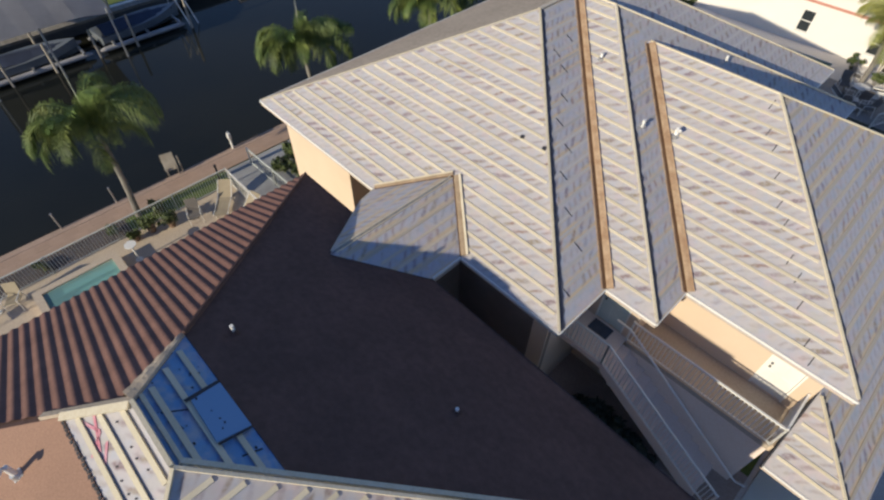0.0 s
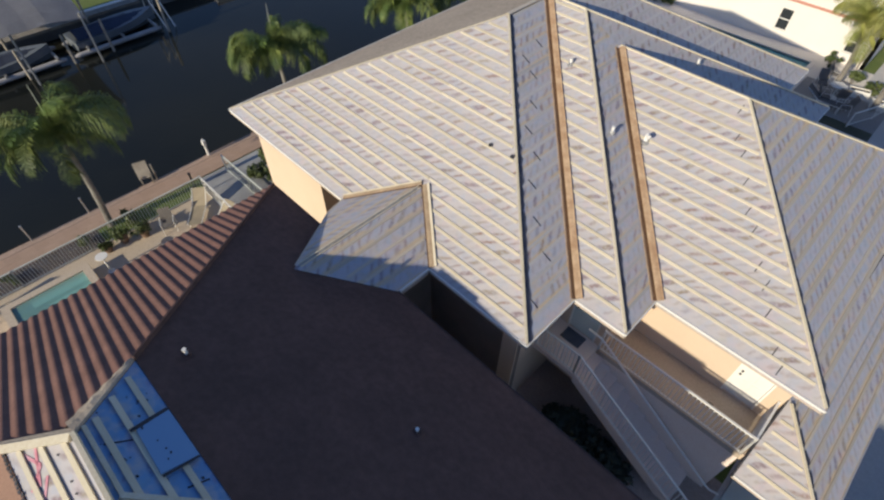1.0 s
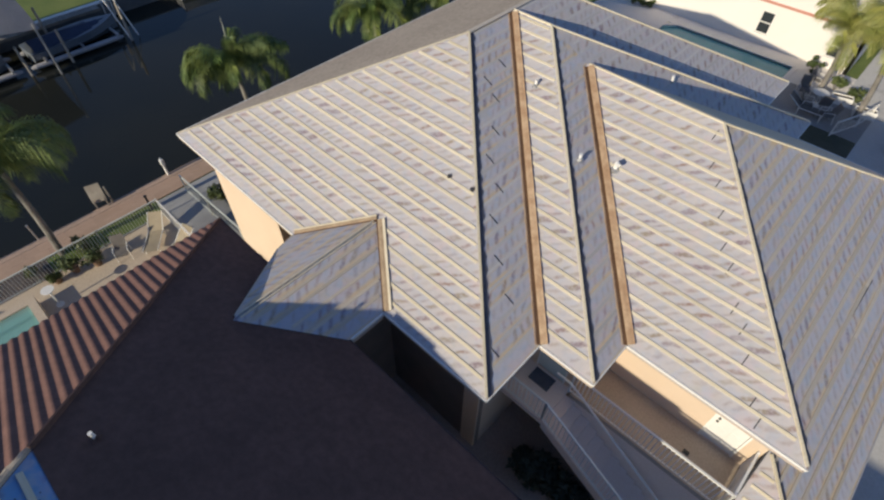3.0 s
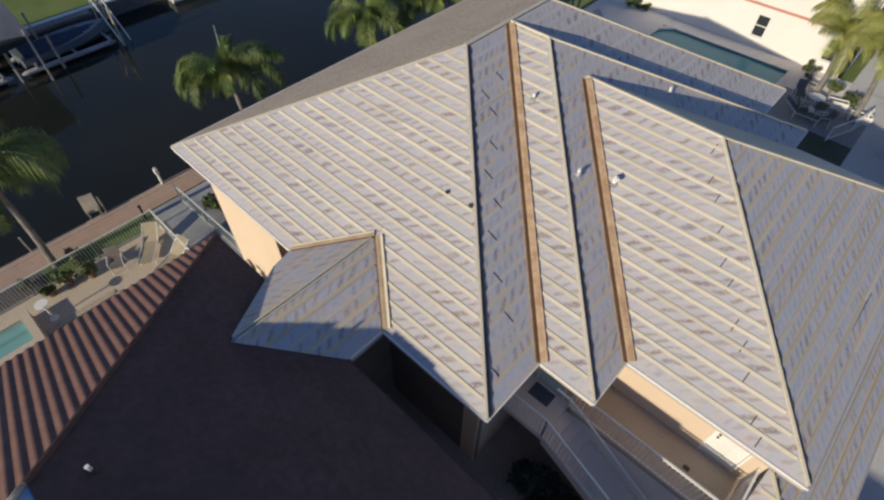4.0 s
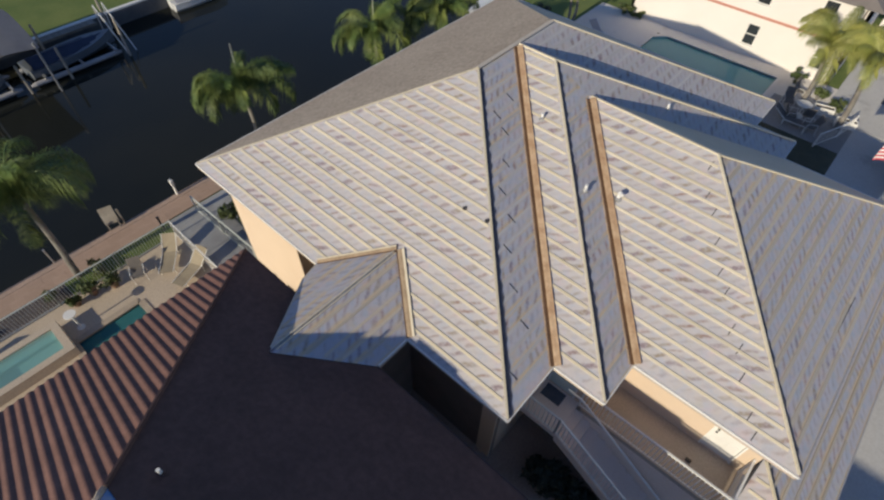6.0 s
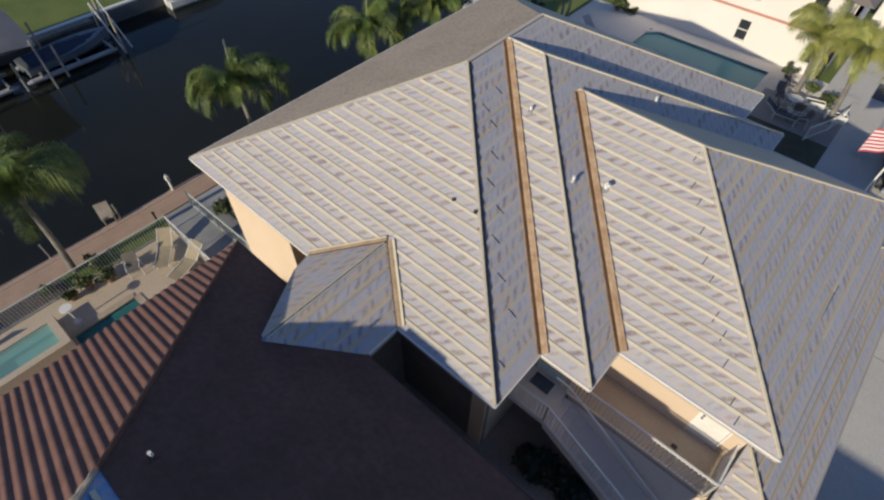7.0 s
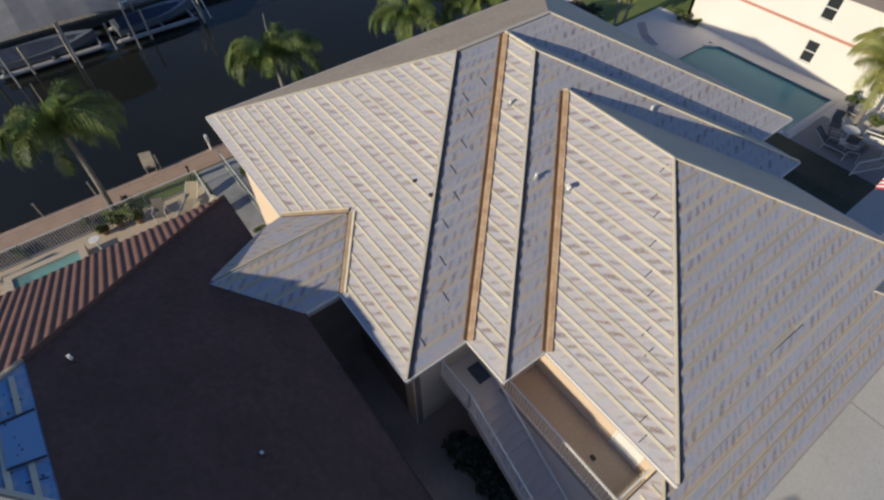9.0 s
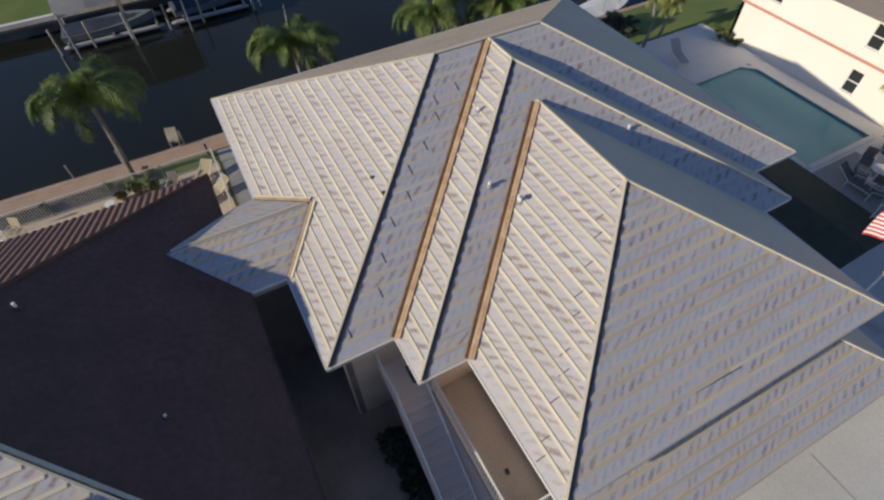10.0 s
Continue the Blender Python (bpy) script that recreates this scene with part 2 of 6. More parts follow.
M_PALM_TRUNK = plain("palm_bark", (0.27, 0.25, 0.225), (0.17, 0.155, 0.14), 0.95, 2.0, 14.0, 0.6)
M_SPEAR = plain("pale_spear_leaf", (0.62, 0.62, 0.52), (0.52, 0.54, 0.42), 0.6, 2.0, 14.0, 0.1)
# Lighter copy of the palm leaf: sunlight is put into the colour.
M_LEAF_SUN = plain("sunlit_palm_leaf", (0.19, 0.22, 0.05), (0.31, 0.31, 0.09), 0.5, 1.2, 9.0, 0.2, random_by=0.5)
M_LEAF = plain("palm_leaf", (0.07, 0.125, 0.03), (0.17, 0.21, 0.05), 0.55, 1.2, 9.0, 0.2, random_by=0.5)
M_SHRUB = plain("shrub_leaf", (0.055, 0.085, 0.025), (0.12, 0.145, 0.045), 0.6, 2.0, 9.0, 0.2, random_by=0.4)
# Darkened copy of the shrub leaf: shade is put into the colour.
M_SHADE_LEAF = plain("shade_toned_leaf", (0.045, 0.056, 0.038), (0.062, 0.074, 0.050), 0.7, 2.0, 9.0, 0.2, random_by=0.4)
M_CREAM = plain("cream_stucco", (0.82, 0.78, 0.74), (0.79, 0.75, 0.71), 0.9, 0.5, 40.0, 0.2, speck=0.1)
M_BAND = plain("pink_trim_paint", (0.56, 0.27, 0.21), (0.52, 0.24, 0.19), 0.7, 1.0, 20.0, 0.1)
M_SHINGLE = plain("grey_shingle", (0.22, 0.19, 0.17), (0.28, 0.245, 0.22), 0.95, 0.8, 18.0, 0.4)
M_DOCKWOOD = plain("weathered_dock_wood", (0.30, 0.28, 0.25), (0.22, 0.20, 0.18), 0.9, 2.0, 20.0, 0.4, random_by=0.3)
M_PILE = plain("timber_pile", (0.42, 0.38, 0.33), (0.30, 0.27, 0.23), 0.9, 2.0, 20.0, 0.4)
M_CANVAS_GREY = plain("grey_canvas", (0.34, 0.34, 0.37), (0.40, 0.40, 0.43), 0.8, 0.7, 25.0, 0.15)
M_NAVY = plain("navy_canvas", (0.025, 0.035, 0.07), (0.035, 0.05, 0.10), 0.8, 1.0, 20.0, 0.2)
M_SLING = plain("beige_sling_fabric", (0.38, 0.325, 0.235), (0.33, 0.28, 0.205), 0.85, 2.0, 40.0, 0.2)
M_GREYSLING = plain("grey_sling_fabric", (0.15, 0.14, 0.135), (0.20, 0.185, 0.175), 0.85, 2.0, 40.0, 0.2)
M_RED = plain("red_flag_cloth", (0.55, 0.05, 0.07), (0.48, 0.04, 0.06), 0.8, 2.0, 30.0, 0.1)
M_SPRAY = plain("faded_red_spray_paint", (0.60, 0.20, 0.26), (0.62, 0.36, 0.42), 0.8, 4.0, 30.0, 0.1)
M_FLAGWHITE = plain("white_flag_cloth", (0.80, 0.78, 0.78), (0.74, 0.72, 0.72), 0.8, 2.0, 30.0, 0.1)
M_DARK = plain("dark_plastic", (0.03, 0.03, 0.032), (0.05, 0.05, 0.05), 0.5, 2.0, 20.0, 0.1)
M_TERRA = plain("terracotta_pot", (0.17, 0.11, 0.08), (0.22, 0.145, 0.10), 0.8, 3.0, 20.0, 0.2)
M_CARPAINT = plain("silver_car_paint", (0.50, 0.51, 0.53), (0.48, 0.49, 0.51), 0.25, 0.5, 10.0, 0.0, metal=0.4, speck=0.02)
M_HULL = plain("white_gelcoat", (0.78, 0.79, 0.80), (0.74, 0.75, 0.76), 0.25, 0.5, 10.0, 0.0, speck=0.05)


def glassy(name, colour, rough):
    g = Nodes(name, rough)
    g.bsdf.inputs["Base Color"].default_value = (*colour, 1.0)
    g.bsdf.inputs["Specular IOR Level"].default_value = 0.6
    return g.mat


# Dark wall tone: the deep shade under the eaves is put into the colour.
M_WALL_SHADE = plain("shaded_wall_dark", (0.19, 0.155, 0.14), (0.235, 0.19, 0.17), 0.8, 1.0, 60.0, 0.2)
M_PANE = glassy("window_glass", (0.035, 0.04, 0.045), 0.06)


def water(name, deep, shallow, ripple, alpha):
    """Water: a dark body under a glossy, gently rippled surface."""
    g = Nodes(name, 0.07)
    p = g.coord()
    g.colour(g.mix(g.smooth(g.noise(0.09, 3.0, p), 0.35, 0.65), deep, shallow))
    g.bsdf.inputs["IOR"].default_value = 1.33
    g.bsdf.inputs["Alpha"].default_value = alpha
    h = g.math('ADD', g.noise(ripple, 3.0, p), g.math('MULTIPLY', g.noise(ripple * 5, 2.0, p), 0.3))
    g.bump(h, 0.06, 0.05)
    return g.mat


M_CANAL = water("canal_water", (0.014, 0.016, 0.014), (0.020, 0.021, 0.016), 0.6, 1.0)
M_POOL = water("pool_water", (0.30, 0.57, 0.56), (0.37, 0.64, 0.61), 1.6, 0.45)
# Darker water copy, again with the small pool's shade in its colour.
M_POOL_DARK = water("dark_pool_water", (0.06, 0.27, 0.29), (0.09, 0.34, 0.35), 1.6, 0.45)

# ---------------------------------------------------------------- mesh helpers


def mesh_of(name, bm, *mats):
    bmesh.ops.recalc_face_normals(bm, faces=bm.faces)
    me = bpy.data.meshes.new(name)
    bm.to_mesh(me)
    bm.free()
    for m in mats:
        me.materials.append(m)
    return me


def part(name, bm, material, parent, label=""):
    ob = new(name, mesh_of(name, bm, material))
    ob.parent = parent
    return tagged(ob, label)


def piece(name, me, m, parent, label=""):
    """An object of its own on a shared mesh."""
    ob = new(name, me)
    ob.matrix_basis = m
    ob.parent = parent
    return tagged(ob, label)


def thing(name, label, category, group="", kind="", m=None):
    ob = new(name)
    ob.empty_display_size = 0.2
    if m is not None:
        ob.matrix_basis = m
    return tagged(ob, label, category, group, kind)


def solo(name, bm, material, label, category, group="", kind="", m=None):
    ob = new(name, mesh_of(name, bm, material))
    if m is not None:
        ob.matrix_basis = m
    return tagged(ob, label, category, group, kind)


def box(bm, x0, x1, y0, y1, z0, z1, bevel=0.0):
    vs = [bm.verts.new((x, y, z)) for z in (z0, z1) for y in (y0, y1) for x in (x0, x1)]
    fs = [bm.faces.new([vs[i] for i in f]) for f in ((0, 2, 3, 1), (4, 5, 7, 6), (0, 1, 5, 4), (1, 3, 7, 5), (3, 2, 6, 7), (2, 0, 4, 6))]
    if bevel:
        edges = list({e for f in fs for e in f.edges})
        bmesh.ops.bevel(bm, geom=edges, offset=bevel, segments=2, affect='EDGES', profile=0.5)
    return bm


def beam(bm, p, q, width, height, up=(0, 0, 1)):
    """A bar from p to q, standing on that line, width across and height along up."""
    p, q, up = Vector(p), Vector(q), Vector(up)
    d = (q - p).normalized()
    side = d.cross(up).normalized()
    n = side.cross(d).normalized()
    vs = []
    for e in (p, q):
        for a, b in ((-1, 0), (1, 0), (1, 1), (-1, 1)):
            vs.append(bm.verts.new(e + side * (a * width / 2) + n * (b * height)))
    for f in ((0, 1, 2, 3), (7, 6, 5, 4), (0, 4, 5, 1), (1, 5, 6, 2), (2, 6, 7, 3), (3, 7, 4, 0)):
        bm.faces.new([vs[i] for i in f])
    return bm


def tube(bm, points, radii, sides=8, caps=True):
    """A round bar along points with a radius at each."""
    pts = [Vector(p) for p in points]
    if not isinstance(radii, (list, tuple)):
        radii = [radii] * len(pts)
    rings = []
    for i, p in enumerate(pts):
        d = (pts[min(i + 1, len(pts) - 1)] - pts[max(i - 1, 0)]).normalized()
        a = d.cross(Vector((0, 0, 1)) if abs(d.z) < 0.95 else Vector((1, 0, 0))).normalized()
        b = d.cross(a).normalized()
        rings.append([bm.verts.new(p + (a * math.cos(2 * math.pi * k / sides) + b * math.sin(2 * math.pi * k / sides)) * radii[i]) for k in range(sides)])
    for r, s in zip(rings, rings[1:]):
        for k in range(sides):
            bm.faces.new((r[k], r[(k + 1) % sides], s[(k + 1) % sides], s[k]))
    if caps:
        bm.faces.new(rings[0])
        bm.faces.new(rings[-1][::-1])
    return bm


def prism(bm, outline, z0, z1):
    """A plan outline drawn up from z0 to z1."""
    lo = [bm.verts.new((x, y, z0)) for x, y in outline]
    hi = [bm.verts.new((x, y, z1)) for x, y in outline]
    n = len(outline)
    bm.faces.new(lo[::-1])
    bm.faces.new(hi)
    for i in range(n):
        bm.faces.new((lo[i], lo[(i + 1) % n], hi[(i + 1) % n], hi[i]))
    return bm


class Slope:
    """One plane of a roof: a point of its eave, the way along the eave, the way uphill and the rise per metre."""

    def __init__(self, eave, along, uphill, rise, outline, first=FIRST):
        self.first = first
        self.o, self.a, self.n, self.s = Vector(eave), Vector((*along, 0)), Vector((*uphill, 0)), rise
        self.outline = [Vector((x, y, 0)) for x, y in outline]
        self.k = math.sqrt(1 + rise * rise)
        self.normal = Vector((-self.n.x * rise, -self.n.y * rise, 1)).normalized()

    def z(self, x, y):
        return self.o.z + self.s * (Vector((x, y, 0)) - Vector((self.o.x, self.o.y, 0))).dot(self.n)

    def at(self, x, y, lift=0.0):
        return Vector((x, y, self.z(x, y))) + self.normal * lift

    def slab(self, name, material, parent, label="", thick=0.14, lift=0.0):
        bm = bmesh.new()
        uv = bm.loops.layers.uv.new("UVMap")
        o2 = Vector((self.o.x, self.o.y, 0))
        top = [bm.verts.new(self.at(p.x, p.y, lift)) for p in self.outline]
        low = [bm.verts.new(self.at(p.x, p.y, lift) - Vector((0, 0, thick))) for p in self.outline]
        n = len(top)
        faces = [bm.faces.new(top), bm.faces.new(low[::-1])]
        for i in range(n):
            faces.append(bm.faces.new((top[i], low[i], low[(i + 1) % n], top[(i + 1) % n])))
        for f in faces:
            for lp in f.loops:
                d = Vector((lp.vert.co.x, lp.vert.co.y, 0)) - o2
                lp[uv].uv = (d.dot(self.a) + 50.0, d.dot(self.n) * self.k - self.first + 30 * PITCH)
        return part(name, bm, material, parent, label)

    def spans(self, d):
        """The stretches of a level line, d metres uphill in plan, that lie on the plane, as distances along the eave."""
        o2 = Vector((self.o.x, self.o.y, 0))
        pts = [((p - o2).dot(self.a), (p - o2).dot(self.n)) for p in self.outline]
        cuts = []
        for (a0, b0), (a1, b1) in zip(pts, pts[1:] + pts[:1]):
            if (b0 <= d) != (b1 <= d):
                cuts.append(a0 + (a1 - a0) * (d - b0) / (b1 - b0))
        cuts.sort()
        return list(zip(cuts[::2], cuts[1::2]))

    def battens(self, parent, trim=0.10, first=None, pitch=PITCH, width=0.075, height=0.024, last=99.0, mesh=None):
        v = self.first if first is None else first
        rows = []
        far = max((p - Vector((self.o.x, self.o.y, 0))).dot(self.n) for p in self.outline) * self.k
        while v < min(far - 0.1, last):
            for a, b in self.spans(v / self.k):
                if b - a > 0.5:
                    rows.append((v / self.k, a + trim, b - trim))
            v += pitch
        z = self.normal
        x = self.a
        y = z.cross(x)
        for d, a, b in rows:
            # boards of up to five metres, butted end to end
            n = max(1, math.ceil((b - a) / 5.0))
            for i in range(n):
                s, e = a + (b - a) * i / n, a + (b - a) * (i + 1) / n
                mid = self.o + self.a * ((s + e) / 2) + self.n * d
                mid.z = self.o.z + self.s * d
                mid += y * random.uniform(-0.012, 0.012)
                rot = Matrix((x, y, z)).transposed().to_4x4() @ Matrix.Rotation(random.uniform(-0.003, 0.003), 4, 'Z')
                m = Matrix.Translation(mid) @ rot @ Matrix.Diagonal((e - s - 0.012, width, height, 1))
                piece("batten", mesh or ME_BATTEN, m, parent)


def unit_batten(material):
    bm = bmesh.new()
    box(bm, -0.5, 0.5, -0.5, 0.5, 0.0, 1.0)
    return mesh_of("batten", bm, material)


ME_BATTEN = unit_batten(M_BATTEN)
ME_BATTEN_GREY = unit_batten(M_BATTEN_GREY)
ME_BATTEN_DULL = unit_batten(M_BATTEN_DULL)

# ---------------------------------------------------------------- ground, canal and paving
SEAWALL, FAR_BANK, WATER_Z = -6.3, -27.5, -1.0


G, GN = 1.3, 1.85     # the house's plot and the neighbour's lie higher than the canal's edge
POOL_A = (-1.7, 2.4, -6.75, -4.1)
POOL_B = (5.0, 12.75, 24.2, 28.9)


def ramp(p, lo, hi):
    return min(1.0, max(0.0, (p - lo) / (hi - lo)))


def ground_z(x, y):
    """Level at the pool yard beside the canal, rising to the plots."""
    t = ramp(y, 19.0, 22.0)
    return (1 - t) * G * ramp(x, 5.3, 8.0) + t * GN * ramp(x, SEAWALL, 0.0) - 0.03


def build_ground():
    bm = bmesh.new()
    ys = [-4000, -60, -6.75, -4.1, 19.0, 22.0, 24.2, 28.9, 60, 4000]
    xs = [4000, 60, 12.75, 8.0, 5.3, 5.0, 2.4, 0.0, -1.7, SEAWALL]
    cols = [[(x, y, ground_z(x, y)) for y in ys] for x in xs]
    cols += [[(x, y, z) for y in ys] for x, z in ((SEAWALL, -3.0), (FAR_BANK, -3.0), (FAR_BANK, -0.1), (-60, -0.1), (-4000, -0.1))]
    grid = [[bm.verts.new(p) for p in col] for col in cols]
    for r, s in zip(grid, grid[1:]):
        for i in range(len(ys) - 1):
            mx, my = (r[i].co.x + s[i].co.x) / 2, (ys[i] + ys[i + 1]) / 2
            if any(h[0] < mx < h[1] and h[2] < my < h[3] for h in (POOL_A, POOL_B)):
                continue
            bm.faces.new((r[i], r[i + 1], s[i + 1], s[i]))
    return solo("ground", bm, M_GRASS, "flat lawn running to the canal on both banks", "ground", kind="structure")


build_ground()
bm = bmesh.new()
vs = [bm.verts.new(p) for p in ((SEAWALL + 0.05, -4000, WATER_Z), (SEAWALL + 0.05, 4000, WATER_Z), (FAR_BANK - 0.05, 4000, WATER_Z), (FAR_BANK - 0.05, -4000, WATER_Z))]
bm.faces.new(vs)
solo("water", bm, M_CANAL, "dark still canal water between two seawalls", "canal", kind="structure")


def slab(name, x0, x1, y0, y1, z0, z1, material, label, category, kind="structure"):
    bm = bmesh.new()
    box(bm, x0, x1, y0, y1, z0, z1)
    return solo(name, bm, material, label, category, kind=kind)


slab("seawall", SEAWALL - 0.25, SEAWALL + 0.1, -60, 70, -2.6, 0.03, M_CAP, "tan concrete seawall cap along the canal", "seawall")
slab("far_seawall", FAR_BANK - 0.1, FAR_BANK + 0.35, -60, 70, -2.6, 0.0, M_DARKWALL, "dark concrete seawall on the far bank", "seawall")
slab("far_seawall_cap", FAR_BANK - 0.05, FAR_BANK + 0.28, -60, 70, 0.0, 0.1, M_WHITE, "white concrete cap on the far seawall", "seawall")
walkway = slab("walkway", SEAWALL + 0.1, -5.15, -40, 40, -0.1, 0.0, M_SOIL, "brown paver walkway along the seawall", "walkway")
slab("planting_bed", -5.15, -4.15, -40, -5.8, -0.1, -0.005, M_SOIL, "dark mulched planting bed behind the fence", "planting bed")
slab("grass_strip", -5.15, -4.15, -5.8, -0.9, -0.1, -0.005, M_GRASS, "narrow grass strip behind the fence", "grass")
def sloping_slab(name, x0, x1, stations, material, label, category):
    """Paving that follows the rise of the plots; stations: (y, level)."""
    bm = bmesh.new()
    rows = [[bm.verts.new((x, y, z + d)) for x, d in ((x0, -0.1), (x0, 0), (x1, 0), (x1, -0.1))] for y, z in stations]
    for r, q in zip(rows, rows[1:]):
        for k in range(4):
            bm.faces.new((r[k], r[(k + 1) % 4], q[(k + 1) % 4], q[k]))
    bm.faces.new(rows[0])
    bm.faces.new(rows[-1][::-1])
    return solo(name, bm, material, label, category, kind="structure")


sloping_slab("driveway", 19.9, 60, ((-30, G), (19.0, G), (22.0, GN), (60, GN)), M_DRIVE, "pale concrete driveway beside the house", "driveway")
sloping_slab("driveway_apron", 17.5, 19.9, ((16.6, G), (19.0, G), (22.0, GN), (60, GN)), M_DRIVE, "pale concrete apron beside the driveway", "driveway")
bm = bmesh.new()
beam(bm, (22.0, 13.1, G + 0.001), (60.0, 13.25, G + 0.001), 0.025, 0.004)
solo("driveway_joint", bm, M_SHADOWLINE, "dark joint between slabs of the driveway", "joint", kind="structure")
slab("passage", 8.0, 19.9, -3.2, 3.2, -0.1, G - 0.004, M_PASSAGE, "shaded concrete passage between two houses", "passage")
# Dark slab over lawn in the house's shadow; the shade is its colour.
sloping_slab("groundcover_bed", 8.0, 17.5, ((18.5, G), (19.0, G), (22.0, GN), (23.99, GN)), M_SHADE_LEAF, "strip of lawn with the house's shade in its colour", "planting bed")
slab("side_path", 0.5, 5.3, -0.9, 3.2, -0.1, -0.008, M_GRAVEL, "grey gravel path beside the tan wall", "path")
slab("side_yard", -5.1, 0.5, -0.75, 3.4, -0.1, -0.006, M_GRAVEL, "grey gravel side yard between the fences", "side yard")

# ---------------------------------------------------------------- main house
H, RISE = 6.2, 0.512
house = thing("main_house", "tan stucco house, hipped roof stripped to printed underlayment and battens", "house")

X1, Y1 = 14.2, 18.4
X2, S2, N2 = 15.755, 2.04, 16.26
X3, S3, N3 = 20.1, 3.53, 14.95
R1 = X1 / 2
RY2, RY3 = (S2 + N2) / 2, (S3 + N3) / 2
P2 = X2 - (N2 - S2) / 2
P3 = X3 - (N3 - S3) / 2
P3A = X2 - (N3 - S3) / 2
SW, SE, NW, NE = ((1, 0), (0, 1)), ((0, 1), (-1, 0)), ((0, 1), (1, 0)), ((1, 0), (0, -1))


def slope(side, eave, rise, outline, first=FIRST):
    """side: SW, SE, NW or NE; eave: its x or y; a plane of the main roof."""
    o = (0, eave, H) if side in (SW, NE) else (eave, 0, H)
    return Slope(o, side[0], side[1], rise, outline, first)


sw_1 = slope(SW, 0, RISE, [(0, 0), (X1, 0), (R1, R1)], 0.325)
nw_1 = slope(NW, 0, RISE, [(0, 0), (R1, R1), (R1, Y1 - R1), (0, Y1)])
ne_1 = slope(NE, Y1, RISE, [(0, Y1), (R1, Y1 - R1), (X1, Y1)])
se_1a = slope(SE, X1, RISE, [(X1, 0), (X1, S2), (R1, S2 + R1), (R1, R1)])
se_1b = slope(SE, X1, RISE, [(R1, N2 - R1), (X1, N2), (X1, Y1), (R1, Y1 - R1)])
sw_2 = slope(SW, S2, RISE, [(X1, S2), (X2, S2), (P2, RY2), (R1, S2 + R1)])
ne_2 = slope(NE, N2, RISE, [(R1, N2 - R1), (P2, RY2), (X2, N2), (X1, N2)])
se_2a = slope(SE, X2, RISE, [(X2, S2), (X2, S3), (P3A, RY3), (P2, RY2)])
se_2b = slope(SE, X2, RISE, [(P3A, RY3), (X2, N3), (X2, N2), (P2, RY2)])
sw_3 = slope(SW, S3, RISE, [(X2, S3), (X3, S3), (P3, RY3), (P3A, RY3)])
ne_3 = slope(NE, N3, RISE, [(X2, N3), (X3, N3), (P3, RY3), (P3A, RY3)])
se_3 = slope(SE, X3, RISE, [(X3, S3), (X3, N3), (P3, RY3)])
PRINTED = [sw_1, se_1a, se_1b, sw_2, se_2a, se_2b, sw_3, se_3]

for plane in PRINTED:
    # se_1b and se_2b take the pinker sheet, which makes their shade less blue.
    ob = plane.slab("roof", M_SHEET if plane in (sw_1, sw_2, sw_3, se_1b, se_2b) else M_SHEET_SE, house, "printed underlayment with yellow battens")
    # Yellow battens where sun falls, dimmed copies on the slopes with grazing light.
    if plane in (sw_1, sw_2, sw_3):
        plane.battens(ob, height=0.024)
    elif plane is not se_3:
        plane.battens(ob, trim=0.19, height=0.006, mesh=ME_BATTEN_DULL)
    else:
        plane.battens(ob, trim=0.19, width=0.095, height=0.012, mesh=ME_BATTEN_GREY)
nw_1.slab("roof", M_FELT_TAN, house, "plain brown cap sheet")
for plane in (ne_1, ne_2, ne_3):
    plane.slab("roof", M_FELT_GREY, house, "plain grey cap sheet")


def hip_board(parent, plane_a, plane_b, low, high, tar=True, tall=0.05):
    """A pine board on the ridge or hip and a strip of black tar on the side of plane_b."""
    bm = bmesh.new()
    up = (plane_a.normal + plane_b.normal).normalized()
    p, q = Vector((*low, plane_a.z(*low))), Vector((*high, plane_a.z(*high)))
    beam(bm, p + up * 0.01, q + up * 0.01, 0.06, tall, up)
    part("hip_board", bm, M_BATTEN, parent, "yellow pine hip board")
    if tar:
        d = (q - p).normalized()
        side = plane_b.normal.cross(d).normalized()
        mid = sum((Vector((v.x, v.y, 0)) for v in plane_b.outline), Vector()) / len(plane_b.outline)
        if side.dot(Vector((mid.x, mid.y, 0)) - Vector((p.x, p.y, 0))) < 0:
            side = -side
        bm = bmesh.new()
        n = int((q - p).length / 0.18)
        chain = []
        for i in range(n + 1):
            c = p + (q - p) * (i / n)
            w = (0.16 if i % 2 else 0.12) + 0.05 * random.random()
            ins, out = c + side * 0.02, c + side * w
            chain.append([bm.verts.new(v) for v in (ins + plane_b.normal * 0.004, ins + plane_b.normal * 0.014, out + plane_b.normal * 0.014, out + plane_b.normal * 0.004)])
        for r, s in zip(chain, chain[1:]):
            for k in range(3):
                bm.faces.new((r[k], r[k + 1], s[k + 1], s[k]))
        part("tar_strip", bm, M_TAR_STRIP, parent, "dark grey tape strip in lapped tabs")


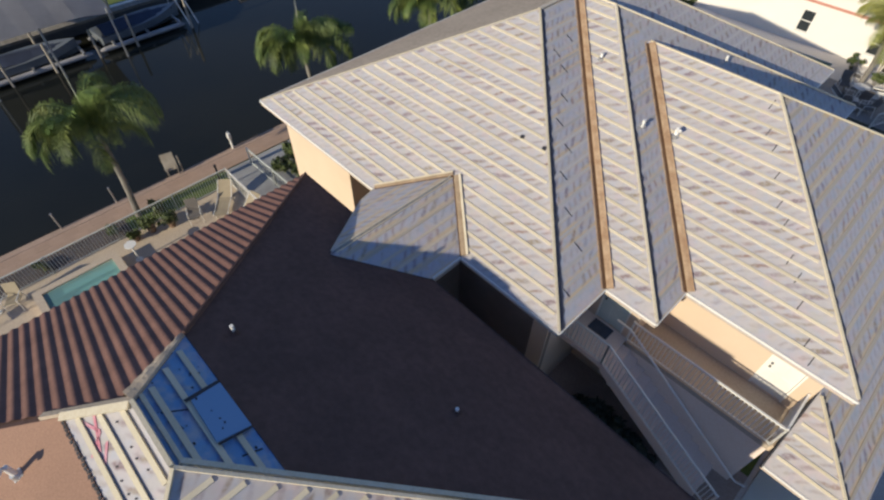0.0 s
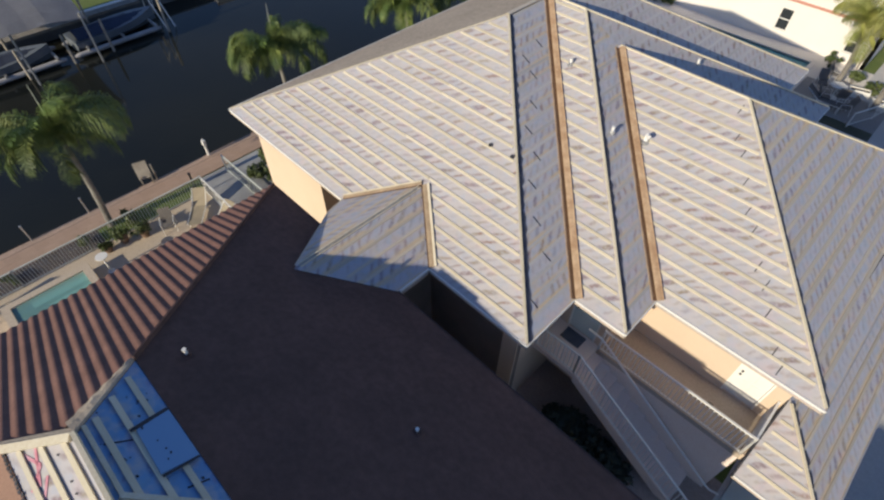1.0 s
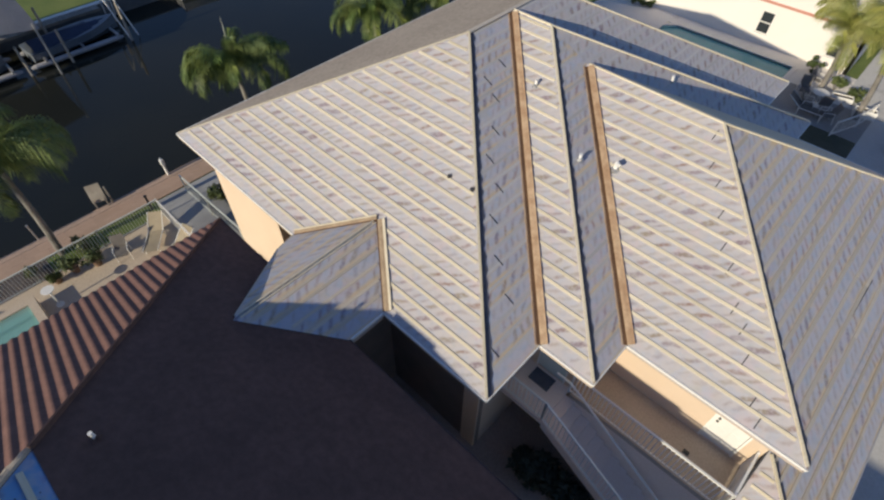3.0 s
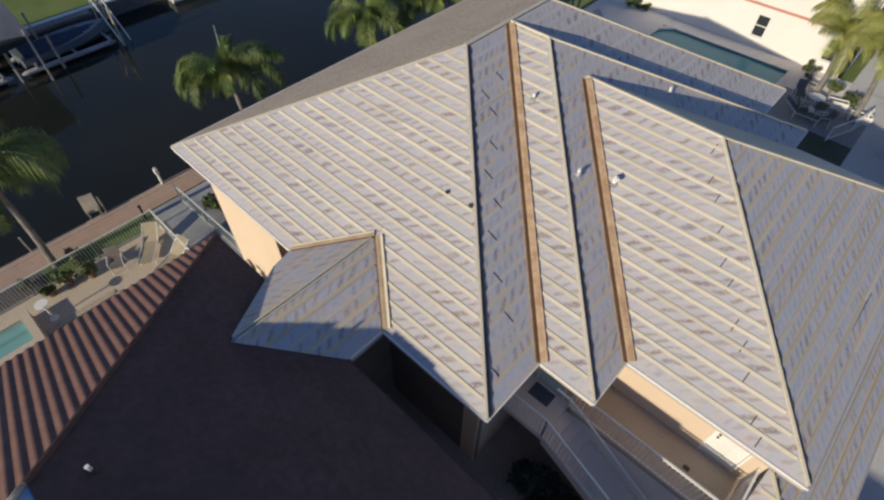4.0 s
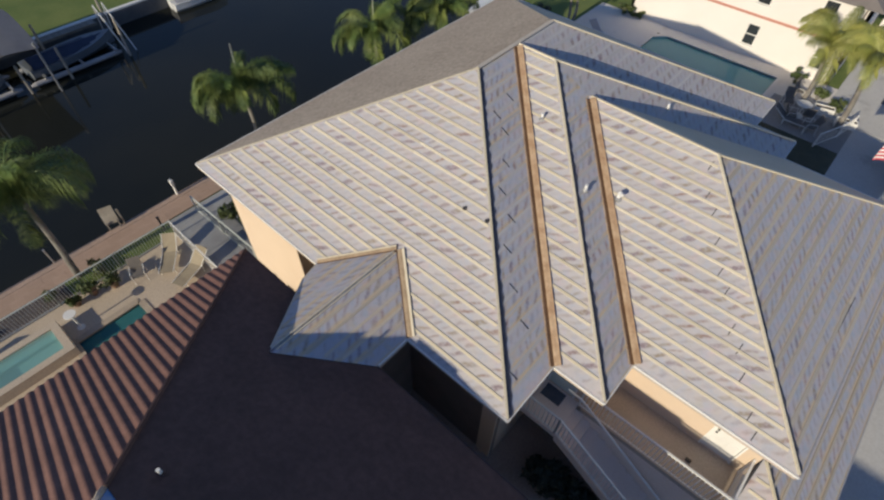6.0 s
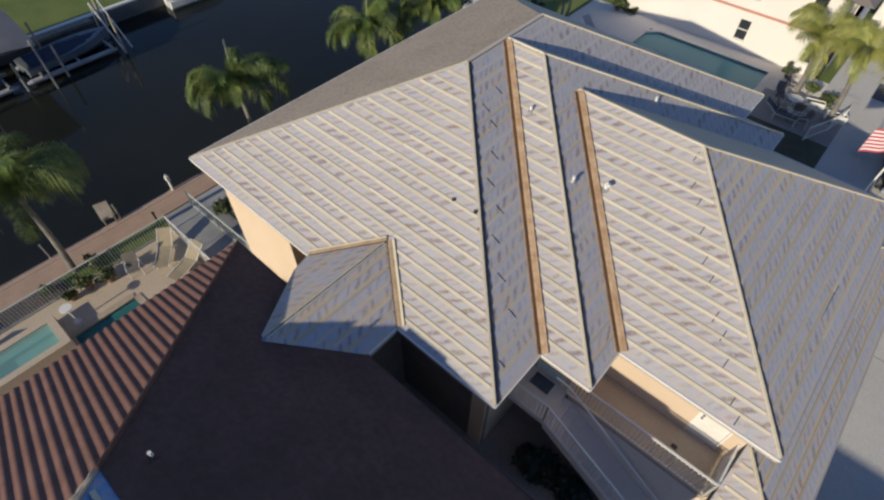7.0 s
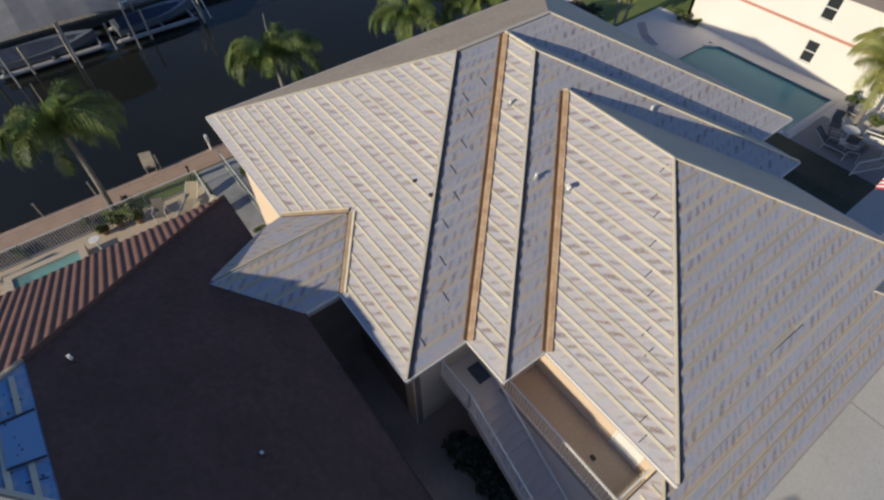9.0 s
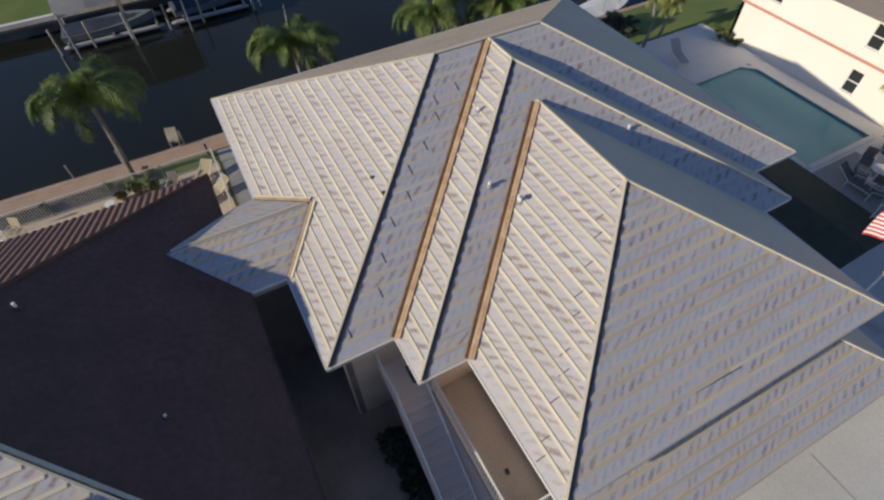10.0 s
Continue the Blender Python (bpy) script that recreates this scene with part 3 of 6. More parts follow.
def valley(parent, plane_a, plane_b, low, high, wide=0.19, slim=0.04, board=None, trim=None):
    """A broad brown board on the side of plane_b, a slim one on the side of plane_a and a dark metal pan between them."""
    p, q = plane_a.at(*low), plane_a.at(*high)
    d = (q - p).normalized()
    n = (plane_a.normal + plane_b.normal).normalized()
    for plane, w, gap, tall in ((plane_a, slim, 0.10, 0.02), (plane_b, wide, 0.02, 0.055)):
        t = plane.normal.cross(d).normalized()
        if t.dot(Vector((plane.n.x, plane.n.y, plane.s))) < 0:
            t = -t
        bm = bmesh.new()
        off = t * (gap + w / 2)
        lift = plane.normal * 0.004
        beam(bm, p + off + lift, q + off + lift, w, tall, plane.normal)
        if w > 0.1:
            beam(bm, p + t * (gap + w * 0.35) + lift, q + t * (gap + w * 0.35) + lift, w * 0.32, tall + 0.008, plane.normal)
            edge = bmesh.new() if trim else bm
            beam(edge, p + t * (gap + w * 0.93) + lift, q + t * (gap + w * 0.93) + lift, w * (0.34 if trim else 0.1), tall + 0.014, plane.normal)
            if trim:
                part("valley_trim", edge, trim, parent, "cream batten along the valley board")
        part("valley_board", bm, board or M_VALLEY, parent, "brown valley board" if board else "orange-brown valley board")
    bm = bmesh.new()
    t = plane_a.normal.cross(d).normalized()
    if t.dot(Vector((plane_a.n.x, plane_a.n.y, plane_a.s))) < 0:
        t = -t
    beam(bm, p + t * 0.045 + n * 0.004, q + t * 0.045 + n * 0.004, 0.14, 0.024, n)
    part("valley_pan", bm, M_VALLEY_PAN, parent, "dark valley pan with the board's shadow in its colour")


hip_board(house, nw_1, sw_1, (0.05, 0.05), (R1, R1), tar=False, tall=0.02)
hip_board(house, sw_1, se_1a, (X1 - 0.05, 0.05), (R1, R1))
hip_board(house, se_1b, ne_1, (X1 - 0.05, Y1 - 0.05), (R1, Y1 - R1), tar=False)
hip_board(house, sw_2, se_2a, (X2 - 0.05, S2 + 0.05), (P2, RY2))
hip_board(house, se_2b, ne_2, (X2 - 0.05, N2 - 0.05), (P2, RY2), tar=False)
hip_board(house, sw_3, se_3, (X3 - 0.05, S3 + 0.05), (P3, RY3))
hip_board(house, se_3, ne_3, (X3 - 0.05, N3 - 0.05), (P3, RY3), tar=False)
hip_board(house, sw_3, ne_3, (P3A + 0.1, RY3), (P3, RY3), tar=False)
hip_board(house, sw_2, ne_2, (R1 + 0.1, RY2), (P2, RY2), tar=False)
valley(house, se_1a, sw_2, (X1 + 0.0, S2 - 0.0), (R1 + 0.1, S2 + R1 - 0.1))
valley(house, se_2a, sw_3, (X2 + 0.0, S3 - 0.0), (P3A + 0.1, RY3 - 0.1))
bm = bmesh.new()
beam(bm, (R1, R1, nw_1.z(R1, R1) + 0.0), (R1, Y1 - R1, nw_1.z(R1, R1) + 0.0), 0.14, 0.03)
part("ridge_board", bm, M_BATTEN_GREY, house, "dull tan ridge board")

EAVE = [(0, 0), (X1, 0), (X1, S2), (X2, S2), (X2, S3), (X3, S3), (X3, N3), (X2, N3), (X2, N2), (X1, N2), (X1, Y1), (0, Y1)]


def fascia(parent, loop, z, closed=True, edge=None, label="white metal drip edge", dark=()):
    """A board and a white metal drip edge along each eave of an outline that runs counter-clockwise."""
    n = len(loop)
    for i in range(n if closed else n - 1):
        a, b = Vector((*loop[i], z)), Vector((*loop[(i + 1) % n], z))
        d = (b - a).normalized()
        out = Vector((d.y, -d.x, 0))
        bm = bmesh.new()
        beam(bm, a - out * 0.02 - Vector((0, 0, 0.19)), b - out * 0.02 - Vector((0, 0, 0.19)), 0.03, 0.16)
        part("fascia", bm, M_FASCIA, parent, "painted fascia board")
        bm = bmesh.new()
        beam(bm, a + out * 0.012 - Vector((0, 0, 0.06)), b + out * 0.012 - Vector((0, 0, 0.06)), 0.03, 0.072)
        # The edges in dark are greyed: the eave's shadow line is in their colour.
        part("drip_edge", bm, M_CANVAS_GREY if i in dark else edge or M_WHITE, parent, "drip edge, the eave's shadow line in its colour" if i in dark else label)


fascia(house, EAVE, H, dark=(5,))
bm = bmesh.new()
prism(bm, [(x, y) for x, y in EAVE], H - 0.19, H - 0.17)
part("soffit", bm, M_SOFFIT, house, "tan soffit")

WALL = [(0.55, 0.55), (4.6, 0.55), (4.6, 1.5), (7.0, 1.5), (7.0, 0.55), (13.65, 0.55), (13.65, 2.78), (15.2, 2.78), (15.2, 4.07), (19.55, 4.07), (19.55, 14.4), (15.2, 14.4), (15.2, 15.7),
        (13.65, 15.7), (13.65, 17.85), (0.55, 17.85)]


def wall_run(parent, a, b, z0, z1, opening=None, thick=0.2, material=None):
    """A wall from a to b; opening: (from, to, sill, head) along it, cut right through."""
    a, b = Vector((*a, 0)), Vector((*b, 0))
    d = (b - a).normalized()
    length = (b - a).length
    inward = Vector((-d.y, d.x, 0))
    frame_m = Matrix((d, inward, Vector((0, 0, 1)))).transposed().to_4x4()
    bm = bmesh.new()
    if opening:
        s, e, lo, hi = opening
        for x0, x1, y0, y1 in ((0, s, z0, z1), (e, length, z0, z1), (s, e, z0, lo), (s, e, hi, z1)):
            if x1 - x0 > 0.001 and y1 - y0 > 0.001:
                box(bm, x0, x1, 0, thick, y0, y1)
    else:
        box(bm, 0, length, 0, thick, z0, z1)
    bm.transform(Matrix.Translation(a) @ frame_m)
    ob = part("wall", bm, material or M_STUCCO, parent)
    return Matrix.Translation(a) @ frame_m, ob


def window(parent, m, s, e, lo, hi, sill=True):
    """A sash window in an opening: frame, two panes with a meeting rail, sill. m: the wall's own frame."""
    w = new("window")
    w.parent = parent
    w.matrix_basis = m
    bm = bmesh.new()
    f = 0.05
    for x0, x1, z0, z1 in ((s, s + f, lo, hi), (e - f, e, lo, hi), (s + f, e - f, lo, lo + f), (s + f, e - f, hi - f, hi), (s + f, e - f, (lo + hi) / 2 - 0.025, (lo + hi) / 2 + 0.025)):
        box(bm, x0, x1, 0.03, 0.11, z0, z1)
    part("window_frame", bm, M_WHITE, w, "white window frame")
    mid = (lo + hi) / 2
    for z0, z1 in ((lo + f, mid - 0.025), (mid + 0.025, hi - f)):
        bm = bmesh.new()
        box(bm, s + f, e - f, 0.06, 0.075, z0, z1)
        part("pane", bm, M_PANE, w, "dark glass pane")
    if sill:
        bm = bmesh.new()
        box(bm, s - 0.06, e + 0.06, -0.06, 0.03, lo - 0.06, lo)
        part("window_sill", bm, M_WHITE, w)
    return w


for i, (a, b) in enumerate(zip(WALL, WALL[1:] + WALL[:1])):
    hole = None
    if (a, b) == ((15.2, 4.07), (19.55, 4.07)):
        hole = (3.05, 3.97, 3.98, 5.97)
    if (a, b) == ((13.65, 2.78), (15.2, 2.78)):
        hole = (0.3, 1.25, 3.96, 5.95)
    prev = WALL[i - 1]
    turn = (a[0] - prev[0]) * (b[1] - a[1]) - (a[1] - prev[1]) * (b[0] - a[0])
    length = math.hypot(b[0] - a[0], b[1] - a[1])
    if turn > 0:
        a = (a[0] + (b[0] - a[0]) / length * 0.2, a[1] + (b[1] - a[1]) / length * 0.2)
        hole = hole and (hole[0] - 0.2, hole[1] - 0.2, hole[2], hole[3])
    # The wall along the passage takes the darkened tone in place of shade.
    deep_shade = abs(a[1] - 0.55) < 0.01 and a[0] > 6.5 and b[1] == a[1]
    m, ob = wall_run(house, a, b, 0.0, H - 0.19, hole, material=M_WALL_SHADE if deep_shade else None)
    if deep_shade:
        tagged(ob, "wall with the eave's deep shade in its colour")
    if hole:
        s, e, lo, hi = hole
        door = new("door")
        door.parent = house
        door.matrix_basis = m
        pale = a[0] < 14.9
        tagged(door, "pale green painted door in deep shade" if pale else "white door with a brass knob and deadbolt")
        bm = bmesh.new()
        for x0, x1, z0, z1 in ((s, s + 0.05, lo, hi), (e - 0.05, e, lo, hi), (s + 0.05, e - 0.05, hi - 0.05, hi)):
            box(bm, x0, x1, -0.02, 0.12, z0, z1)
        part("door_frame", bm, M_WHITE, door)
        bm = bmesh.new()
        box(bm, s + 0.055, e - 0.055, 0.02, 0.065, lo + 0.01, hi - 0.055, 0.004)
        for cx in (0.27, 0.73):
            for z0, z1 in ((0.2, 0.85), (1.0, 1.7)):
                x = s + (e - s) * cx
                box(bm, x - 0.15, x + 0.15, 0.008, 0.025, lo + z0, lo + z1, 0.006)
        part("leaf", bm, M_DOOR_TEAL if pale else M_WHITE, door)
        for z in (1.0, 1.15):
            bm = bmesh.new()
            bmesh.ops.create_uvsphere(bm, u_segments=10, v_segments=6, radius=0.035)
            bm.transform(Matrix.Translation((s + 0.14, -0.01, lo + z)))
            part("door_knob", bm, M_DARK, door, "dark round knob")

bm = bmesh.new()
box(bm, 13.15, 13.66, 0.5, 0.55, 0.0, H - 0.27)
part("corner_post", bm, M_STUCCO, house, "tan stucco corner post")

# connecting roof between the two houses
CX, CW, CR = 8.78, 1.92, 0.427
D_N, D_RISE = -1.15, 0.459
CTOP = CR * CW
TIP = D_N - CTOP / D_RISE
link_house = thing("breezeway_roof", "small gabled link roof with printed underlayment joining two houses", "roof")
link_se = Slope((CX + CW, 0, H), (0, 1), (-1, 0), CR, [(CX + CW, D_N), (CX + CW, 0), (CX, CTOP / RISE), (CX, TIP)])
link_nw = Slope((CX - CW, 0, H), (0, 1), (1, 0), CR, [(7.05, -0.66), (CX, TIP), (CX, CTOP / RISE), (CX - CW, 0)])
for plane in (link_se, link_nw):
    ob = plane.slab("roof", M_SHEET_SE, link_house, thick=0.2, lift=0.03)
    if plane is link_se:
        plane.battens(ob, height=0.042, mesh=ME_BATTEN_GREY)
bm = bmesh.new()
for off in (-0.05, 0.05):
    beam(bm, (CX + off, TIP + 0.15, H + CTOP - 0.02), (CX + off, CTOP / RISE - 0.1, H + CTOP - 0.02), 0.032, 0.07)
part("ridge_board", bm, M_BATTEN, link_house, "pair of yellow pine ridge battens")
valley(link_house, link_se, sw_1, (CX + CW, 0.02), (CX, CTOP / RISE), wide=0.2, board=M_VALLEY_DULL, trim=M_BATTEN)
valley(link_house, link_nw, sw_1, (CX - CW, 0.02), (CX, CTOP / RISE), wide=0.13, board=M_VALLEY_DULL, trim=M_BATTEN)
for lo, hi in (((CX + CW, D_N + 0.05), (CX + CW, -0.03)), ((CX - CW, -0.03), (7.05, -0.63)), ((7.05, -0.66), (CX - 0.1, TIP + 0.1))):
    p, q = Vector((*lo, 0)), Vector((*hi, 0))
    d = (q - p).normalized()
    out = Vector((d.y, -d.x, 0))
    if out.dot((p + q) / 2 - Vector((CX, -0.9, 0))) < 0:
        out = -out
    plane = link_se if p.x > CX else link_nw
    p.z, q.z = plane.z(p.x, p.y), plane.z(q.x, q.y)
    bm = bmesh.new()
    beam(bm, p + out * 0.02 - Vector((0, 0, 0.06)), q + out * 0.02 - Vector((0, 0, 0.06)), 0.05, 0.09)
    part("drip_edge", bm, M_WHITE if p.x > CX else M_BATTEN_GREY, link_house, "white metal drip edge" if p.x > CX else "dull tan edge board")
    bm = bmesh.new()
    beam(bm, p - out * 0.03 - Vector((0, 0, 0.3)), q - out * 0.03 - Vector((0, 0, 0.3)), 0.03, 0.24)
    part("fascia", bm, M_FASCIA, link_house)
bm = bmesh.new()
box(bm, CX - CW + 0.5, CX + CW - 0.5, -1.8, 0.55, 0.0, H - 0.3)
part("wall", bm, M_WALL_SHADE, link_house, "link wall with shade in its colour")

# ---------------------------------------------------------------- balcony, stairs and rails
FL = 3.95
balcony = thing("balcony", "brown-coated concrete balcony along the tan wall", "balcony")
bm = bmesh.new()
box(bm, 15.2, 19.5, 2.66, 4.07, FL - 0.2, FL)
part("floor_slab", bm, M_FLOOR, balcony)
bm = bmesh.new()
box(bm, 13.65, 15.1, 1.48, 2.656, FL - 0.204, FL - 0.004)
box(bm, 13.65, 15.1, 2.656, 2.78, FL - 0.204, FL - 0.004)
part("landing", bm, M_STAIR, balcony, "grey landing")
bm = bmesh.new()
box(bm, 15.2, 19.5, 2.66, 2.82, G - 0.05, FL - 0.2)
part("lower_wall", bm, M_STAIR, balcony, "grey wall under the balcony")
bm = bmesh.new()
box(bm, 19.5, 19.57, 2.66, 4.07, FL - 0.2, FL + 0.1)
part("end_curb", bm, M_STUCCO, balcony, "low stucco curb")

stairs = thing("outdoor_stairs", "grey concrete outdoor stairs going down along the balcony", "stairs")
NSTEP = 13
RUN, RISER, TOP = 0.30, (FL - G) / (NSTEP + 1), 15.1
for i in range(NSTEP):
    bm = bmesh.new()
    top = FL - RISER * (i + 1)
    box(bm, TOP + RUN * i, TOP + RUN * (i + 1), 1.58, 2.65, max(top - 0.22, G - 0.02), top, 0.006)
    part("step", bm, M_STAIR, stairs)
bm = bmesh.new()
x_end = TOP + RUN * NSTEP
vs = [(TOP, FL + 0.02), (x_end, G + RISER + 0.03), (x_end, G - 0.02), (x_end - 0.4, G - 0.02), (TOP, FL - 0.38)]
lo = [bm.verts.new((x, 1.48, z)) for x, z in vs]
hi = [bm.verts.new((x, 1.58, z)) for x, z in vs]
bm.faces.new(lo)
bm.faces.new(hi[::-1])
for k in range(len(vs)):
    bm.faces.new((lo[k], lo[(k + 1) % len(vs)], hi[(k + 1) % len(vs)], hi[k]))
part("stringer", bm, M_STAIR, stairs, "grey side wall of the stairs")


def railing(name, runs, label, gap=0.115, height=0.98, group="", parent_label="white aluminium", mat=None, square=0.024):
    """A picket railing along runs of 3D points: rails, posts and pickets, each picket a part on one shared mesh."""
    mat = mat or M_WHITE
    r = thing(name, label, "railing", group)
    bm0 = bmesh.new()
    box(bm0, -square / 2, square / 2, -square / 2, square / 2, 0.0, height - 0.10)
    me = mesh_of("picket", bm0, mat)
    bm1 = bmesh.new()
    box(bm1, -0.03, 0.03, -0.03, 0.03, 0.0, height + 0.03, 0.004)
    me_post = mesh_of("post", bm1, mat)
    for a, b in runs:
        a, b = Vector(a), Vector(b)
        up = Vector((0, 0, 1))
        bm = bmesh.new()
        beam(bm, a + up * (height - 0.04), b + up * (height - 0.04), 0.055, 0.045)
        part("top_rail", bm, mat, r)
        bm = bmesh.new()
        beam(bm, a + up * 0.07, b + up * 0.07, 0.04, 0.035)
        part("bottom_rail", bm, mat, r)
        flat = (Vector((b.x, b.y, 0)) - Vector((a.x, a.y, 0))).length
        n = int(flat / gap)
        for i in range(1, n):
            p = a + (b - a) * (i / n)
            piece("picket", me, Matrix.Translation(p + up * 0.08), r)
        for p in (a, b):
            piece("post", me_post, Matrix.Translation(p), r)
    return r


railing("stair_railing", [((13.7, 1.53, FL - 0.03), (15.05, 1.53, FL - 0.03)), ((15.05, 1.53, FL - 0.03), (19.4, 1.53, G - 0.1))], "pale picket railing beside the shaded stairs")
railing("balcony_railing", [((15.12, 2.7, FL - 0.02), (19.46, 2.7, FL - 0.02)), ((19.46, 2.7, FL), (19.46, 4.03, FL))], "white picket railing along the balcony edge")
bm = bmesh.new()
tube(bm, [(14.72, 2.46, FL + 0.88), (15.15, 2.46, FL + 0.86), (15.4, 2.46, FL + 0.72), (19.5, 2.46, 1.88), (19.62, 2.46, 1.84), (19.85, 2.46, 1.95)], 0.032, 8)
hr = solo("handrail", bm, M_WHITE, "slim pale metal handrail fixed along the stairs", "handrail")
bm = bmesh.new()
box(bm, 14.03, 14.69, 2.25, 2.7, FL, FL + 0.02, 0.006)
solo("doormat", bm, M_MAT_SHADOW, "dark blue rubber doormat on the landing", "doormat")
bm = bmesh.new()
box(bm, 20.05, 22.2, 1.2, 5.0, G - 0.01, G + 0.05, 0.01)
solo("stair_landing", bm, M_DOOR_TEAL, "pale concrete pad at the foot of the stairs", "landing")

# lower skirt roof beside the balcony
LX, LY, LN, LZ = 21.75, 2.1, 16.0, 3.9
skirt = thing("garage_roof", "lower hipped garage roof with printed underlayment and battens", "roof")
TOPX = 19.57
run_x = LX - TOPX
low_sw = Slope((0, LY, LZ), (1, 0), (0, 1), RISE, [(19.6, LY), (LX, LY), (TOPX + 0.03, LY + run_x)])
low_se = Slope((LX, 0, LZ), (0, 1), (-1, 0), RISE, [(LX, LY), (LX, LN), (TOPX, LN - run_x), (TOPX, LY + run_x)])
low_ne = Slope((0, LN, LZ), (1, 0), (0, -1), RISE, [(LX, LN), (TOPX, LN), (TOPX, LN - run_x)])
for plane in (low_sw, low_se):
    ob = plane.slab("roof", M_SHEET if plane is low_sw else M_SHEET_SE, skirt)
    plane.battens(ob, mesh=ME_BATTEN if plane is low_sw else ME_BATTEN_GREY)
low_ne.slab("roof", M_FELT_GREY, skirt)
hip_board(skirt, low_sw, low_se, (LX - 0.05, LY + 0.05), (TOPX + 0.1, LY + run_x - 0.1))
hip_board(skirt, low_se, low_ne, (LX - 0.05, LN - 0.05), (TOPX + 0.1, LN - run_x + 0.1), tar=False)
fascia(skirt, [(19.6, LY), (LX, LY), (LX, LN), (19.6, LN)], LZ, closed=False, dark=(1,))
bm = bmesh.new()
beam(bm, low_sw.at(19.58, LY, 0.0) - Vector((0, 0, 0.15)), low_sw.at(19.58, LY + run_x, 0.0) - Vector((0, 0, 0.15)), 0.04, 0.2)
part("rake_board", bm, M_TAR, skirt, "black flashing on the roof's cut end")
bm = bmesh.new()
prism(bm, [(19.62, 5.2), (LX - 0.5, 5.2), (LX - 0.5, LN - 0.5), (19.62, LN - 0.5)], 0.0, LZ - 0.2)
part("wall", bm, M_STUCCO, skirt, "tan garage wall")

# ---------------------------------------------------------------- roofs of the house in front
D_W, D_Z = 4.75, H
RS, RE, RY, RZ = 11.07, 12.5, -8.08, H + 0.459 * 6.93
front = thing("front_house", "house with a half-stripped hipped roof and clay tiles", "house")
NWR = (RZ - H) / (RS - D_W)
D_E, D_S = RE + 6.93, RY - 6.93
BAND = -6.87
# Out-of-view corner, cut back so that sun reaches the balcony rail.
KINK, D_C = (17.0, -3.58), 18.6          # where the hip turns, and the eave's corner beyond it
SBAND = -9.12


def on_hip(y, x_eave, x_top, y_eave):
    """x of the hip between the eave's corner and the ridge's end, at y."""
    t = (y - y_eave) / (RY - y_eave)
    return x_eave + (x_top - x_eave) * t


d_ne = Slope((0, D_N, H), (1, 0), (0, -1), D_RISE, [(D_W, D_N), (on_hip(BAND, D_W, RS, D_N), BAND), (on_hip(BAND, D_E, RE, D_N), BAND), KINK, (D_C, D_N)])
d_top = Slope((0, D_N, H), (1, 0), (0, -1), D_RISE, [(on_hip(BAND, D_W, RS, D_N), BAND), (RS, RY), (RE, RY), (on_hip(BAND, D_E, RE, D_N), BAND)])
d_nw = Slope((D_W, 0, H), (0, 1), (1, 0), NWR, [(D_W, D_N), (RS, RY), (D_W, D_S)])
d_sw = Slope((0, D_S, H), (1, 0), (0, 1), D_RISE, [(D_W, D_S), (D_E, D_S), (on_hip(SBAND, D_E, RE, D_S), SBAND), (on_hip(SBAND, D_W, RS, D_S), SBAND)])
d_swtop = Slope((0, D_S, H), (1, 0), (0, 1), D_RISE, [(on_hip(SBAND, D_W, RS, D_S), SBAND), (on_hip(SBAND, D_E, RE, D_S), SBAND), (RE, RY), (RS, RY)])
d_se = Slope((D_E, 0, H), (0, 1), (-1, 0), D_RISE, [(D_E, D_S), (D_E, KINK[1]), KINK, (RE, RY)])
d_ne.slab("roof", M_FELT_SHADE, front, "brown cap sheet, deep shade put into its colour")
ob = d_top.slab("roof", M_BLUE, front, "bare sheet with battens, blue shade in its colour", lift=-0.015)
d_top.battens(ob, first=(-BAND + D_N) * d_top.k + 0.29, width=0.10)
bm = bmesh.new()
pts = [d_top.at(x, y, 0.004) for x, y in ((11.35, -6.9), (11.5, -7.42), (12.45, -7.45), (12.45, -6.9))]
lo = [bm.verts.new(p) for p in pts]
hi = [bm.verts.new(p + d_top.normal * 0.05) for p in pts]
bm.faces.new(hi)
for k in range(4):
    bm.faces.new((lo[k], lo[(k + 1) % 4], hi[(k + 1) % 4], hi[k]))
part("repair_sheet", bm, M_BLUE, front, "loose sheet of new underlayment")
d_nw.slab("roof", M_FELT_SHADE, front)
d_sw.slab("roof", M_FELT_BROWN, front, "brown cap sheet in its sunlit tone")
ob = d_swtop.slab("roof", M_SHEET, front, "white sheet with battens", lift=-0.015)
d_swtop.battens(ob, first=(SBAND - D_S) * d_swtop.k + 0.22, width=0.09)
ob = d_se.slab("roof", M_SHEET, front, "printed underlayment with battens")
d_se.battens(ob, width=0.09)
bm = bmesh.new()
tri = [Vector((*KINK, d_ne.z(*KINK))), Vector((D_E, KINK[1], H)), Vector((D_C, D_N, H))]
hi = [bm.verts.new(p) for p in tri]
lo = [bm.verts.new(p - Vector((0, 0, 0.14))) for p in tri]
bm.faces.new(hi[::-1])
bm.faces.new(lo)
for k in range(3):
    bm.faces.new((hi[k], hi[(k + 1) % 3], lo[(k + 1) % 3], lo[k]))
part("roof", bm, M_FELT_GREY, front, "grey cap sheet on the unseen cut corner")
hip_board(front, d_top, d_se, KINK, (RE, RY), tar=False, tall=0.045)
bm = bmesh.new()
beam(bm, d_ne.at(KINK[0] - 0.1, KINK[1] + 0.05, 0.0), d_ne.at(RE - 0.05, RY + 0.1, 0.0), 0.09, 0.06, d_ne.normal)
part("hip_batten", bm, M_BATTEN, front, "pine board beside the hip")
